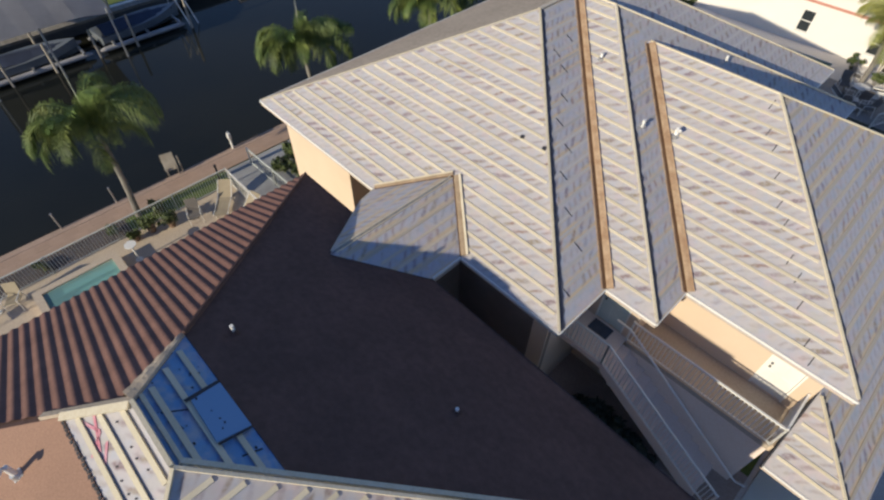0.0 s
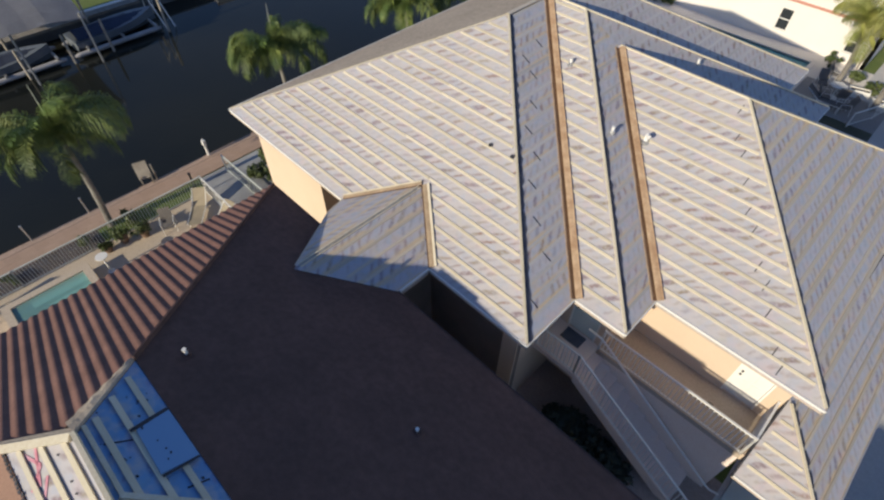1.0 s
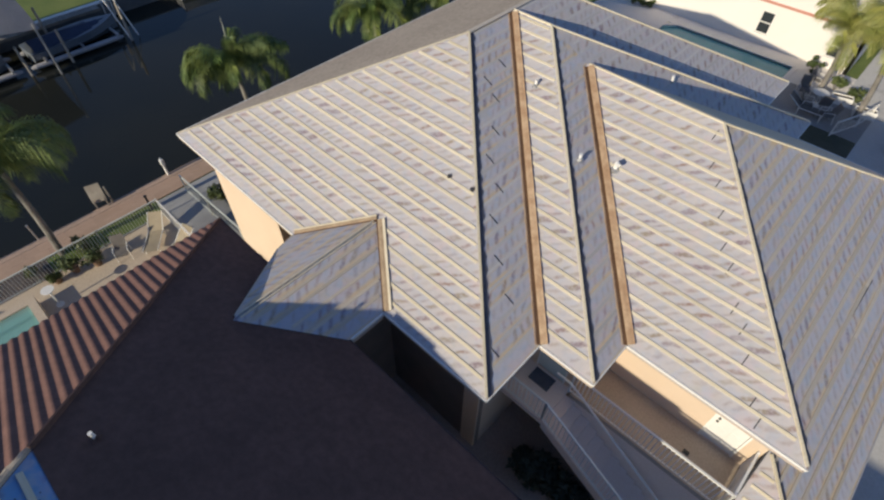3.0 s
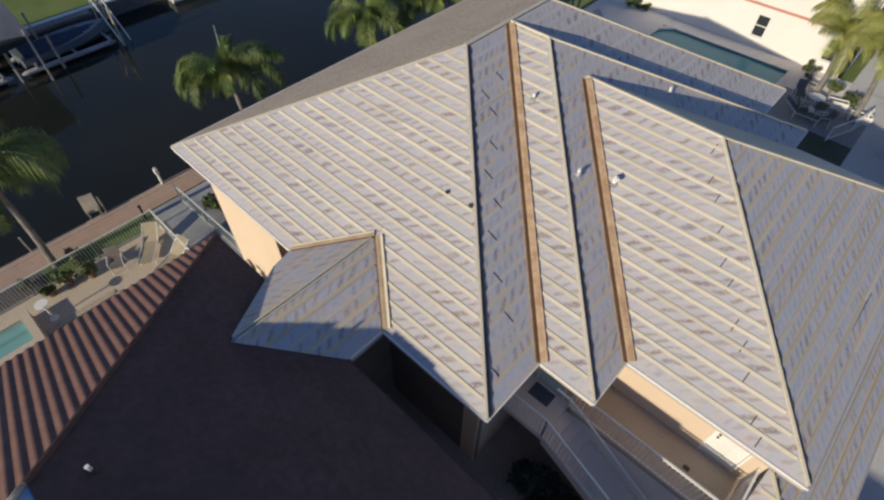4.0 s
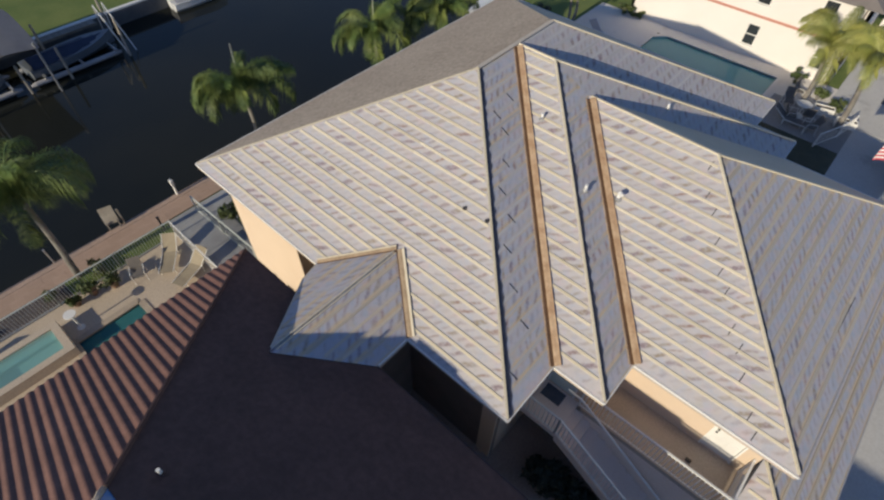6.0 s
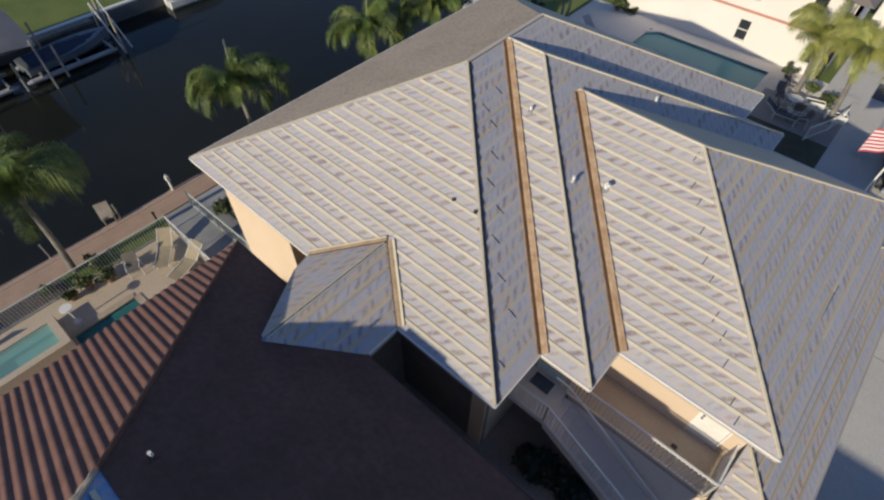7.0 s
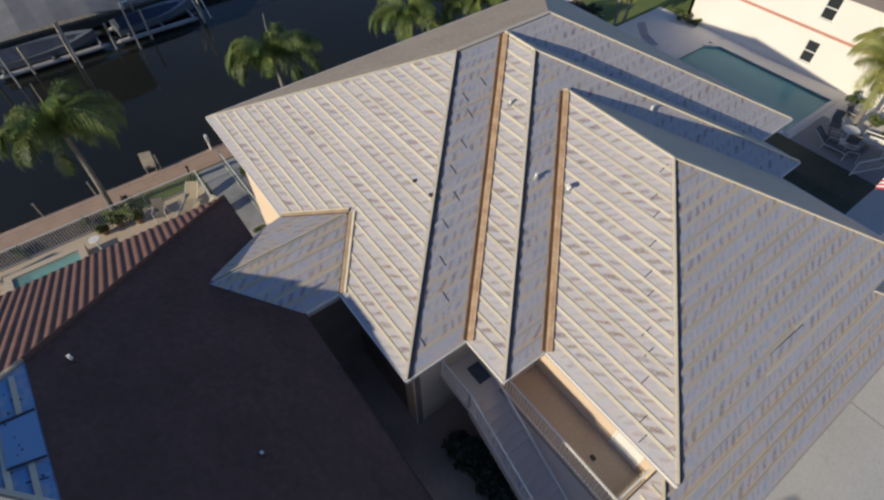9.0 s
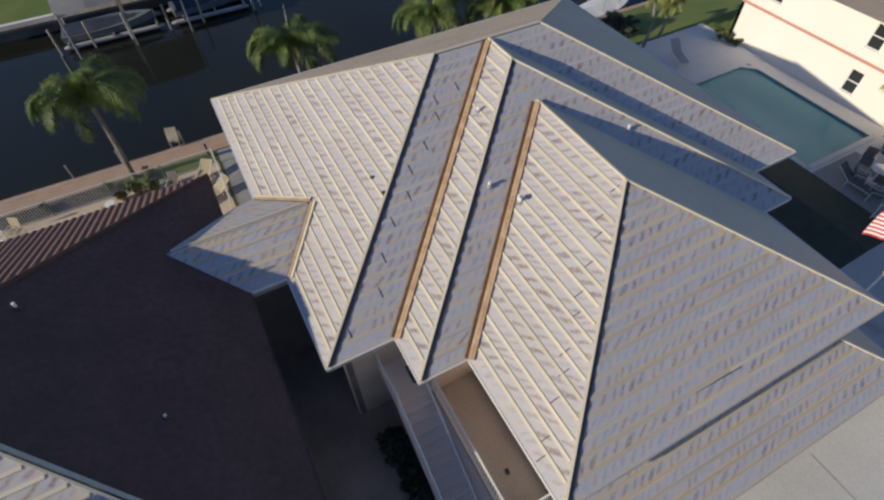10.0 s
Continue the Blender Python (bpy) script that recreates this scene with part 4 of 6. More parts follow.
hip_board(front, d_swtop, d_se, (on_hip(SBAND, D_E, RE, D_S), SBAND), (RE, RY), tar=False)
# Ridge board is made tall so that its shadow reaches the main eave.
bm = bmesh.new()
beam(bm, (RS, RY, RZ), (RE, RY, RZ), 0.07, 0.13)
beam(bm, d_top.at(RS - 0.1, RY + 0.13, 0.0), d_top.at(RE + 0.1, RY + 0.13, 0.0), 0.07, 0.03, d_top.normal)
part("ridge_board", bm, M_BATTEN, front, "yellow pine ridge board")
bm = bmesh.new()
beam(bm, d_swtop.at(RS - 0.02, RY - 0.06, 0.0), d_swtop.at(on_hip(SBAND, D_W, RS, D_S), SBAND, 0.0), 0.14, 0.06, d_swtop.normal)
part("hip_board", bm, M_BATTEN, front, "yellow pine hip board")
# red marks sprayed on the bare sheet
bm = bmesh.new()
for a, b in (((10.45, -8.92), (10.95, -8.72)), ((10.95, -8.72), (11.2, -9.0)), ((10.6, -8.68), (11.25, -8.86)), ((11.2, -8.7), (11.6, -8.95))):
    beam(bm, d_swtop.at(*a, -0.008), d_swtop.at(*b, -0.008), 0.05, 0.004, d_swtop.normal)
part("paint_mark", bm, M_SPRAY, front, "faded red sprayed lines")
# black tar daubs and lap lines on the bare sheet


def daub(plane, a, b, w, lift):
    bm = bmesh.new()
    beam(bm, plane.at(*a, lift), plane.at(*b, lift), w, 0.006, plane.normal)
    part("tar_daub", bm, M_TAR, front, "black tar daub")


for a, b, w in (((11.33, -6.9), (11.46, -7.5), 0.07), ((12.47, -6.9), (12.5, -7.45), 0.045), ((12.9, -6.95), (12.85, -7.25), 0.03), ((11.45, -7.85), (11.6, -7.5), 0.025)):
    daub(d_top, a, b, w, 0.05 if w > 0.04 else -0.012)
for i in range(30):
    x, y = random.uniform(10.7, 12.9), random.uniform(-7.9, -6.95)
    s = random.uniform(0.015, 0.04)
    daub(d_top, (x, y), (x + s * random.uniform(0.8, 1.6), y + s * random.uniform(-0.5, 0.5)), s, 0.053 if 11.35 < x < 12.45 and y > -7.45 else -0.012)
for i in range(9):
    x, y = random.uniform(11.0, 12.4), random.uniform(-9.0, -8.25)
    daub(d_swtop, (x, y), (x + 0.03, y + 0.03), 0.03, -0.012)
# lap line of tar at the lower edge of the bare sheet
bm = bmesh.new()
n = 40
xa, xb = on_hip(SBAND, D_W, RS, D_S), on_hip(SBAND, D_E, RE, D_S)
for i in range(n):
    p = d_sw.at(xa + (xb - xa) * i / n, SBAND - 0.02 + random.uniform(-0.02, 0.02), 0.002)
    q = d_sw.at(xa + (xb - xa) * (i + 0.75) / n, SBAND - 0.02 + random.uniform(-0.02, 0.02), 0.002)
    beam(bm, p, q, 0.05, 0.012, d_sw.normal)
part("tar_strip", bm, M_TAR, front, "broken black tar line")
fascia(front, [(D_W, D_S), (D_E, D_S), (D_E, KINK[1]), (D_C, D_N), (D_W, D_N)], H, edge=M_FELT_SHADE, label="dark metal drip edge")
bm = bmesh.new()
prism(bm, [(D_W, D_S), (D_E, D_S), (D_E, KINK[1]), (D_C, D_N), (D_W, D_N)], H - 0.19, H - 0.17)
part("soffit", bm, M_SOFFIT, front)
D_WALL = [(5.3, -14.4), (18.3, -14.4), (18.3, -4.0), (17.5, -1.75), (5.3, -1.75)]
for a, b in zip(D_WALL, D_WALL[1:] + D_WALL[:1]):
    wall_run(front, a, b, 0.0, H - 0.19)
# unseen gabled blocks beyond the hip, added to cast shade on balcony and driveway
caster = thing("shade_caster_blocks", "unseen gabled blocks added to shade the balcony and driveway", "house")


def gabled_block(x0, x1, y, half, top, eave, hip=0.0):
    """Walls and two roof slabs whose ridge runs along x; it starts with a gable, or with a hip of that length."""
    for sy in (-1, 1):
        bm = bmesh.new()
        v = [bm.verts.new((px, y + sy * d, z - t)) for t in (0, 0.14) for px, d, z in ((x0 + hip, 0, top), (x1, 0, top), (x1, half, eave), (x0, half, eave))]
        for f in ((0, 1, 2, 3), (7, 6, 5, 4), (1, 5, 6, 2), (3, 2, 6, 7), (0, 3, 7, 4)):
            bm.faces.new([v[i] for i in f])
        part("roof", bm, M_FELT_BROWN, caster)
    if hip:
        bm = bmesh.new()
        v = [bm.verts.new((px, py, z - t)) for t in (0, 0.14) for px, py, z in ((x0, y - half, eave), (x0, y + half, eave), (x0 + hip, y, top))]
        for f in ((0, 1, 2), (5, 4, 3), (0, 3, 4, 1), (1, 4, 5, 2), (2, 5, 3, 0)):
            bm.faces.new([v[i] for i in f])
        part("roof", bm, M_FELT_BROWN, caster)
    bm = bmesh.new()
    w = half - 0.4
    prof = [(y - w, G), (y + w, G), (y + w, eave), (y, top - 0.16), (y - w, eave)]
    rings = [[bm.verts.new((px, py, z)) for py, z in prof] for px in (x0 + 0.15 + hip, x1 - 0.15)]
    bm.faces.new(rings[0])
    bm.faces.new(rings[1][::-1])
    for k in range(5):
        bm.faces.new((rings[0][k], rings[0][(k + 1) % 5], rings[1][(k + 1) % 5], rings[1][k]))
    part("wall", bm, M_STUCCO, caster)


gabled_block(15.6, 17.75, -9.0, 2.6, 9.56, 8.38)
gabled_block(17.65, 19.5, -9.0, 2.6, 9.36, 8.18)
gabled_block(19.4, 22.4, -9.0, 2.6, 7.6, 6.5)
gabled_block(22.3, 24.5, -9.0, 2.6, 8.15, 6.5, hip=0.5)
gabled_block(24.5, 24.75, -9.0, 2.6, 7.4, 6.3)
gabled_block(24.75, 29.0, -9.0, 2.6, 9.8, 8.2)

# roof pipes


def vent_pipe(x, y, plane, height, radius, label, bent=False, flash=0.09, lead=None):
    p = plane.at(x, y)
    t = thing("vent_pipe", label, "vent pipe", group="roof vents", m=Matrix.Translation(p))
    bm = bmesh.new()
    if bent:
        tube(bm, [(0, 0, 0), (0, 0, height), (0.03, -0.05, height + 0.06), (0.1, -0.12, height + 0.05)], radius, 12)
    else:
        tube(bm, [(0, 0, -0.02), (0, 0, height)], radius, 12)
        tube(bm, [(0, 0, height - 0.01), (0, 0, height + 0.015)], radius * 1.12, 12)
    part("pipe", bm, M_WHITE, t)
    bm = bmesh.new()
    rot = plane.normal.to_track_quat('Z', 'Y').to_matrix()
    box(bm, -flash, flash, -flash, flash, 0.003, 0.012, 0.002)
    tube(bm, [(0, 0, 0.0), (0, 0, 0.10)], [radius * 2.0, radius * 1.15], 12)
    bm.transform(rot.to_4x4())
    part("flashing", bm, lead or M_METAL, t, "dark flashing" if lead else "grey lead flashing")
    return t


vent_pipe(9.53, 7.4, sw_2, 0.2, 0.045, "short white vent pipe on bare underlayment")
vent_pipe(12.79, 6.95, sw_3, 0.24, 0.065, "wide white bent vent pipe on bare underlayment", bent=True)
vent_pipe(11.95, 6.4, se_2a, 0.2, 0.045, "short white vent pipe beside a valley")
vent_pipe(11.89, 11.8, se_2b, 0.18, 0.045, "short white vent pipe beyond the ridge")
vent_pipe(9.66, 10.7, se_1b, 0.18, 0.045, "short white vent pipe near the ridge")
vent_pipe(10.3, -6.12, d_ne, 0.22, 0.036, "white vent pipe on dark cap sheet", lead=M_FELT_SHADE)
vent_pipe(14.22, -3.7, d_ne, 0.12, 0.036, "small grey vent pipe on dark cap sheet", lead=M_FELT_SHADE)
vent_pipe(10.3, -10.1, d_sw, 0.35, 0.05, "bent white vent pipe on brown cap sheet", bent=True)
for x, y in ((9.71, 3.51), (10.51, 3.54)):
    bm = bmesh.new()
    bmesh.ops.create_cone(bm, cap_ends=True, segments=14, radius1=0.07, radius2=0.055, depth=0.05)
    bm.transform(Matrix.Translation(sw_1.at(x, y, 0.03)) @ sw_1.normal.to_track_quat('Z', 'Y').to_matrix().to_4x4())
    solo("pipe_stub", bm, M_TAR, "cut black pipe stub on bare underlayment", "pipe stub", group="pipe stubs")
# dark slits cut into the sheet near the hips
for plane, spots in ((se_1a, [(13.6, 0.95), (13.0, 2.2), (12.2, 2.7), (11.4, 3.4), (10.9, 4.2), (10.2, 4.6), (9.7, 5.4), (9.0, 6.2), (8.5, 6.4), (8.3, 7.3)]),
                     (sw_3, [(18.6, 4.0), (18.0, 4.7), (17.6, 5.2), (17.2, 5.5), (16.6, 6.2), (16.2, 6.6), (15.7, 7.2), (15.2, 7.8), (14.8, 8.2), (14.4, 8.9), (18.9, 3.75)])):
    for x, y in spots:
        d = plane.n * 0.15
        bm = bmesh.new()
        beam(bm, plane.at(x - d.x, y - d.y, 0.002), plane.at(x + d.x, y + d.y, 0.002), 0.026, 0.008, plane.normal)
        part("seam_slit", bm, M_TAR, house, "black slit in the sheet")
bm = bmesh.new()
beam(bm, se_3.at(19.46, 8.0, 0.002), se_3.at(19.49, 9.6, 0.002), 0.03, 0.008, se_3.normal)
part("seam_slit", bm, M_TAR, house, "long dark lap left open in the sheet")

# ---------------------------------------------------------------- clay tiles


TILE_W = 0.245


def tile_mesh():
    """One S-shaped pan-and-barrel tile, its length up the slope along y."""
    bm = bmesh.new()
    w, length = TILE_W, 0.43
    prof = []
    for i in range(9):
        t = i / 8.0
        x = (t - 0.5) * w
        z = 0.0185 * (1.0 - math.cos(2 * math.pi * t))
        prof.append((x, z))
    rows = []
    for y, lift in ((0.0, 0.005), (length, 0.0)):
        rows.append([bm.verts.new((x, y, z + lift)) for x, z in prof])
    edge = [bm.verts.new((x, 0.0, z + 0.005)) for x, z in prof]
    lip = [bm.verts.new((x, 0.0, z - 0.006)) for x, z in prof]
    for i in range(8):
        bm.faces.new((rows[0][i], rows[0][i + 1], rows[1][i + 1], rows[1][i]))
        bm.faces.new((lip[i], lip[i + 1], edge[i + 1], edge[i]))
    for f in bm.faces:
        f.smooth = True
    return mesh_of("tile", bm, M_TILE)


ME_TILE = tile_mesh()


def lay_tiles():
    tile_field = new("tile_field")
    tile_field.parent = front
    tagged(tile_field, "red-brown clay barrel tiles")
    courses, pitch, w = 19, 0.37, TILE_W
    z = d_nw.normal
    y = Vector((d_nw.n.x, d_nw.n.y, d_nw.s)).normalized()
    x = y.cross(z)
    rot = Matrix((x, y, z)).transposed().to_4x4()
    spots = []
    for c in range(int((D_N - D_S) / w)):
        yy = D_N - (c + 0.5) * w
        for r in range(courses):
            d = (r * pitch - 0.06) / d_nw.k
            xx = D_W + d
            t = (d + 0.0) / (RS - D_W)
            if D_S + (RY - D_S) * t - 0.3 < yy < D_N + (RY - D_N) * t + 0.3:
                spots.append((yy, xx, d))
    spots.sort(key=lambda s: -s[0])
    # the tiles are sawn along the hips and along the mortar bed
    band = Vector((on_hip(BAND, D_W, RS, D_N), BAND, 0))
    peak = Vector((RS, RY, 0))
    saws = []
    for a, b, inside in ((Vector((D_W, D_N - 0.07, 0)), band + Vector((0, -0.07, 0)), -1), (band + Vector((0, -0.08, 0)), peak + Vector((-0.36, -0.06, 0)), -1), (Vector((D_W, D_S + 0.1, 0)), peak + Vector((-0.12, 0.08, 0)), 1)):
        e = (b - a).normalized()
        saws.append((a, Vector((-e.y, e.x, 0)) * (inside * -1)))
    rest = bmesh.new()
    whole = 0
    for yy, xx, d in spots:
        m = Matrix.Translation(Vector((xx, yy, H + NWR * d)) + z * 0.012) @ rot @ Matrix.Rotation(random.uniform(-0.006, 0.006), 4, 'Z')
        bm = bmesh.new()
        bm.from_mesh(ME_TILE)
        bm.transform(m)
        have = len(bm.verts)
        touched = False
        for a, out in saws:
            far = [(Vector((v.co.x, v.co.y, 0)) - a).dot(out) for v in bm.verts]
            if far and max(far) > 0:
                touched = True
                bmesh.ops.bisect_plane(bm, geom=bm.verts[:] + bm.edges[:] + bm.faces[:], plane_co=a, plane_no=out, clear_outer=True)
        if not bm.faces:
            bm.free()
            continue
        near = yy > -7.0
        if near and whole < 300:
            whole += 1
            if touched:
                bm.transform(m.inverted())
                me = bpy.data.meshes.new("tile")
                bm.to_mesh(me)
                me.materials.append(M_TILE)
                piece("tile", me, m, tile_field)
            else:
                piece("tile", ME_TILE, m, tile_field)
        else:
            me = bpy.data.meshes.new("scrap")
            bm.to_mesh(me)
            rest.from_mesh(me)
            bpy.data.meshes.remove(me)
        bm.free()
    for face in rest.faces:
        face.smooth = True
    me = bpy.data.meshes.new("more_tiles")
    rest.to_mesh(me)
    rest.free()
    me.materials.append(M_TILE)
    ob = new("more_tiles", me)
    ob.parent = front
    tagged(ob, kind="stuff")


lay_tiles()
# Strip height is set so that its shadow fits on the link roof.
bm = bmesh.new()
p, q = d_nw.at(D_W, D_N, 0.0), d_nw.at(on_hip(BAND, D_W, RS, D_N), BAND, 0.0)
side = (q - p).cross(Vector((0, 0, 1))).normalized() * 0.022
ends = [[bm.verts.new(e + o + Vector((0, 0, z))) for o, z in ((-side, 0.0), (side, 0.0), (side, top), (-side, top))] for e, top in ((p, 0.10), (q, 0.13))]
bm.faces.new(ends[0])
bm.faces.new(ends[1][::-1])
for k in range(4):
    bm.faces.new((ends[0][k], ends[0][(k + 1) % 4], ends[1][(k + 1) % 4], ends[1][k]))
part("hip_edge", bm, M_FELT_SHADE, front, "dark brown metal edge strip")
bm = bmesh.new()
# a wedge of mortar that widens towards the ridge
p, q = Vector((on_hip(BAND, D_W, RS, D_N), BAND, 0)), Vector((RS, RY, 0))
chain = []
for i in range(17):
    s = i / 16
    a = p.lerp(q, s) + Vector((0.0, 0.0, 0))
    b = p.lerp(q, s) + Vector((-0.04 - 0.36 * s - 0.03 * math.sin(i * 2.1), -0.08 - 0.0 * s, 0))
    chain.append([bm.verts.new(v) for v in (d_nw.at(a.x, a.y, 0.0), d_nw.at(a.x, a.y, 0.06), d_nw.at((a.x + b.x) / 2, (a.y + b.y) / 2, 0.08 + 0.012 * math.sin(i * 1.3)), d_nw.at(b.x, b.y, 0.06), d_nw.at(b.x, b.y, 0.0))])
for r, s in zip(chain, chain[1:]):
    for k in range(4):
        bm.faces.new((r[k], r[k + 1], s[k + 1], s[k]))
bm.faces.new(chain[0])
bm.faces.new(chain[-1][::-1])
p, q = Vector((RS, RY, 0)), Vector((on_hip(SBAND, D_W, RS, D_S) - 0.3, SBAND - 0.33, 0))
beam(bm, d_nw.at(p.x - 0.05, p.y + 0.02, 0.0), d_nw.at(q.x - 0.05, q.y + 0.05, 0.0), 0.12, 0.07, d_nw.normal)
part("mortar_bed", bm, M_MORTAR, front, "cream mortar along the tile edge")

# ---------------------------------------------------------------- paving pieces of the seawall walk
bm = bmesh.new()
box(bm, -0.5, 0.5, -0.5, 0.5, 0.0, 1.0)
ME_PAVER = mesh_of("paver", bm, M_PAVER)
for r in range(30):
    for c in range(2):
        w, l = 0.515, 0.60
        x = SEAWALL + 0.12 + w * (c + 0.5)
        y = -13.0 + l * (r + 0.5) + (0.3 if c else 0.0)
        m = Matrix.Translation((x, y, 0.0)) @ Matrix.Diagonal((w - 0.003, l - 0.003, 0.03 + random.uniform(-0.004, 0.004), 1))
        piece("paver", ME_PAVER, m, walkway)

# ---------------------------------------------------------------- pools and decks


def pool(name, x0, x1, y0, y1, label, depth=1.3, level=-0.12, coping=0.28, chamfer=0.0, plaster=None, z=0.0, liquid=None, rim=None):
    """A sunken basin with plaster walls and floor, a coping round its rim and water in it."""
    p = thing(name, label, "swimming pool", m=Matrix.Translation((0, 0, z)))
    outline = [(x0, y0), (x1, y0), (x1, y1), (x0 + chamfer, y1), (x0, y1 - chamfer)] if chamfer else [(x0, y0), (x1, y0), (x1, y1), (x0, y1)]
    bm = bmesh.new()
    top = [bm.verts.new((x, y, 0.0)) for x, y in outline]
    low = [bm.verts.new((x, y, -depth)) for x, y in outline]
    bm.faces.new(low)
    for i in range(len(top)):
        bm.faces.new((top[i], top[(i + 1) % len(top)], low[(i + 1) % len(top)], low[i]))
    part("basin", bm, plaster or M_POOL_TILE, p, "blue-green plaster basin")
    bm = bmesh.new()
    bm.faces.new([bm.verts.new((x, y, level)) for x, y in outline])
    part("water", bm, liquid or M_POOL, p, "clear blue-green pool water")
    n = len(outline)
    for i in range(n):
        a, b = Vector((*outline[i], 0.0)), Vector((*outline[(i + 1) % n], 0.0))
        d = (b - a).normalized()
        out = Vector((d.y, -d.x, 0)) * (coping / 2 - 0.04)
        bm = bmesh.new()
        beam(bm, a + out - d * 0.02 + Vector((0, 0, -0.04)), b + out + d * 0.02 + Vector((0, 0, -0.04)), coping, 0.075)
        part("coping", bm, rim or M_MORTAR, p, "pale stone coping")
    return p


def deck(name, x0, x1, y0, y1, hole, material, label, z=0.0):
    bm = bmesh.new()
    hx0, hx1, hy0, hy1 = hole
    for a, b, c, d in ((x0, hx0, y0, y1), (hx1, x1, y0, y1), (hx0, hx1, y0, hy0), (hx0, hx1, hy1, y1)):
        box(bm, a, b, c, d, z - 0.12, z)
    return solo(name, bm, material, label, "deck", kind="structure")


deck("pool_deck", -4.15, 5.3, -16.0, -0.9, POOL_A, M_CONCRETE, "cream concrete pool deck")
slab("patio", 13.15, 17.5, 24.0, 27.2, GN - 0.1, GN + 0.006, M_PATIO, "patio beside the neighbour's pool, shade put into its colour", "patio")
deck("neighbour_deck", 0.2, 17.5, 24.0, 30.1, POOL_B, M_DECK, "pale concrete pool deck beside a cream house", z=GN)
pool("swimming_pool", *POOL_A, "small blue-green pool in a cream deck", plaster=M_POOL_SHADE, liquid=M_POOL_DARK)
pool("neighbour_pool", *POOL_B, "large teal pool beside a cream stucco house", chamfer=0.7, z=GN, rim=M_DECK)
spa = thing("spa", "raised cream plaster spa with teal water", "spa")
bm = bmesh.new()
sx0, sx1, sy0, sy1, sh, sw = -2.95, -1.1, -10.2, -6.85, 0.5, 0.3
for a, b, c, d in ((sx0, sx1, sy0, sy0 + sw), (sx0, sx1, sy1 - sw, sy1), (sx0, sx0 + sw, sy0 + sw, sy1 - sw), (sx1 - sw, sx1, sy0 + sw, sy1 - sw)):
    box(bm, a, b, c, d, 0.0, sh)
part("surround", bm, M_CONCRETE, spa)
bm = bmesh.new()
box(bm, sx0 + sw, sx1 - sw, sy0 + sw, sy1 - sw, 0.0, 0.06)
box(bm, sx0 + sw, sx0 + sw + 0.35, sy0 + sw, sy1 - sw, 0.06, 0.25)
part("seat", bm, M_SPA, spa, "blue-green plaster seat")
bm = bmesh.new()
bm.faces.new([bm.verts.new(p) for p in ((sx0 + sw, sy0 + sw, 0.43), (sx1 - sw, sy0 + sw, 0.43), (sx1 - sw, sy1 - sw, 0.43), (sx0 + sw, sy1 - sw, 0.43))])
part("water", bm, M_POOL, spa, "clear teal water")

# ---------------------------------------------------------------- fences
M_FENCE = plain("green_white_aluminium", (0.68, 0.71, 0.66), (0.61, 0.645, 0.60), 0.5, 1.5, 20.0, 0.1)
railing("pool_fence", [((-4.0, -12.0, 0), (-4.0, -9.2, 0)), ((-4.0, -9.2, 0), (-4.0, -6.4, 0)), ((-4.0, -6.4, 0), (-4.0, -3.7, 0)), ((-4.0, -3.7, 0), (-4.0, -1.0, 0))], "pale aluminium picket fence along the pool deck",
        gap=0.12, height=1.0, mat=M_FENCE)
railing("side_fence", [((-4.0, -1.0, 0), (-2.0, -1.0, 0)), ((-2.0, -1.0, 0), (0.3, -1.0, 0))], "white picket fence across the side yard", gap=0.12, height=1.0)
railing("gate_fence", [((-4.7, 0.55, 0), (-2.4, 0.6, 0)), ((-2.4, 0.6, 0), (0.2, 0.65, 0))], "thin pale fence beside the tan house", gap=0.2, height=1.0, square=0.012, mat=M_FENCE)

# ---------------------------------------------------------------- poolside furniture


def lounger(m, fabric, label, back=0.55, group="sun loungers"):
    """A sling sun lounger, head at +y, 1.9 m long."""
    t = thing("sun_lounger", label, "sun lounger", group, m=m)
    for sx in (-0.31, 0.31):
        bm = bmesh.new()
        tube(bm, [(sx, -0.95, 0.34), (sx, 0.25, 0.36), (sx, 0.95, 0.36 + back * 0.9)], 0.02, 8)
        part("side_rail", bm, M_WHITE, t, "white metal rail")
        for y in (-0.75, 0.3):
            bm = bmesh.new()
            tube(bm, [(sx, y, 0.0), (sx, y, 0.35)], 0.018, 8)
            part("leg", bm, M_WHITE, t)
    bm = bmesh.new()
    rows = [(-0.95, 0.345), (-0.5, 0.32), (0.0, 0.33), (0.25, 0.36), (0.6, 0.36 + back * 0.42), (0.95, 0.36 + back * 0.9)]
    for (y0, z0), (y1, z1) in zip(rows, rows[1:]):
        vs = [bm.verts.new(p) for p in ((-0.3, y0, z0), (0.3, y0, z0), (0.3, y1, z1), (-0.3, y1, z1), (-0.3, y0, z0 - 0.02), (0.3, y0, z0 - 0.02), (0.3, y1, z1 - 0.02), (-0.3, y1, z1 - 0.02))]
        for f in ((0, 1, 2, 3), (7, 6, 5, 4), (0, 3, 7, 4), (1, 5, 6, 2)):
            bm.faces.new([vs[i] for i in f])
    part("sling", bm, fabric, t)
    return t


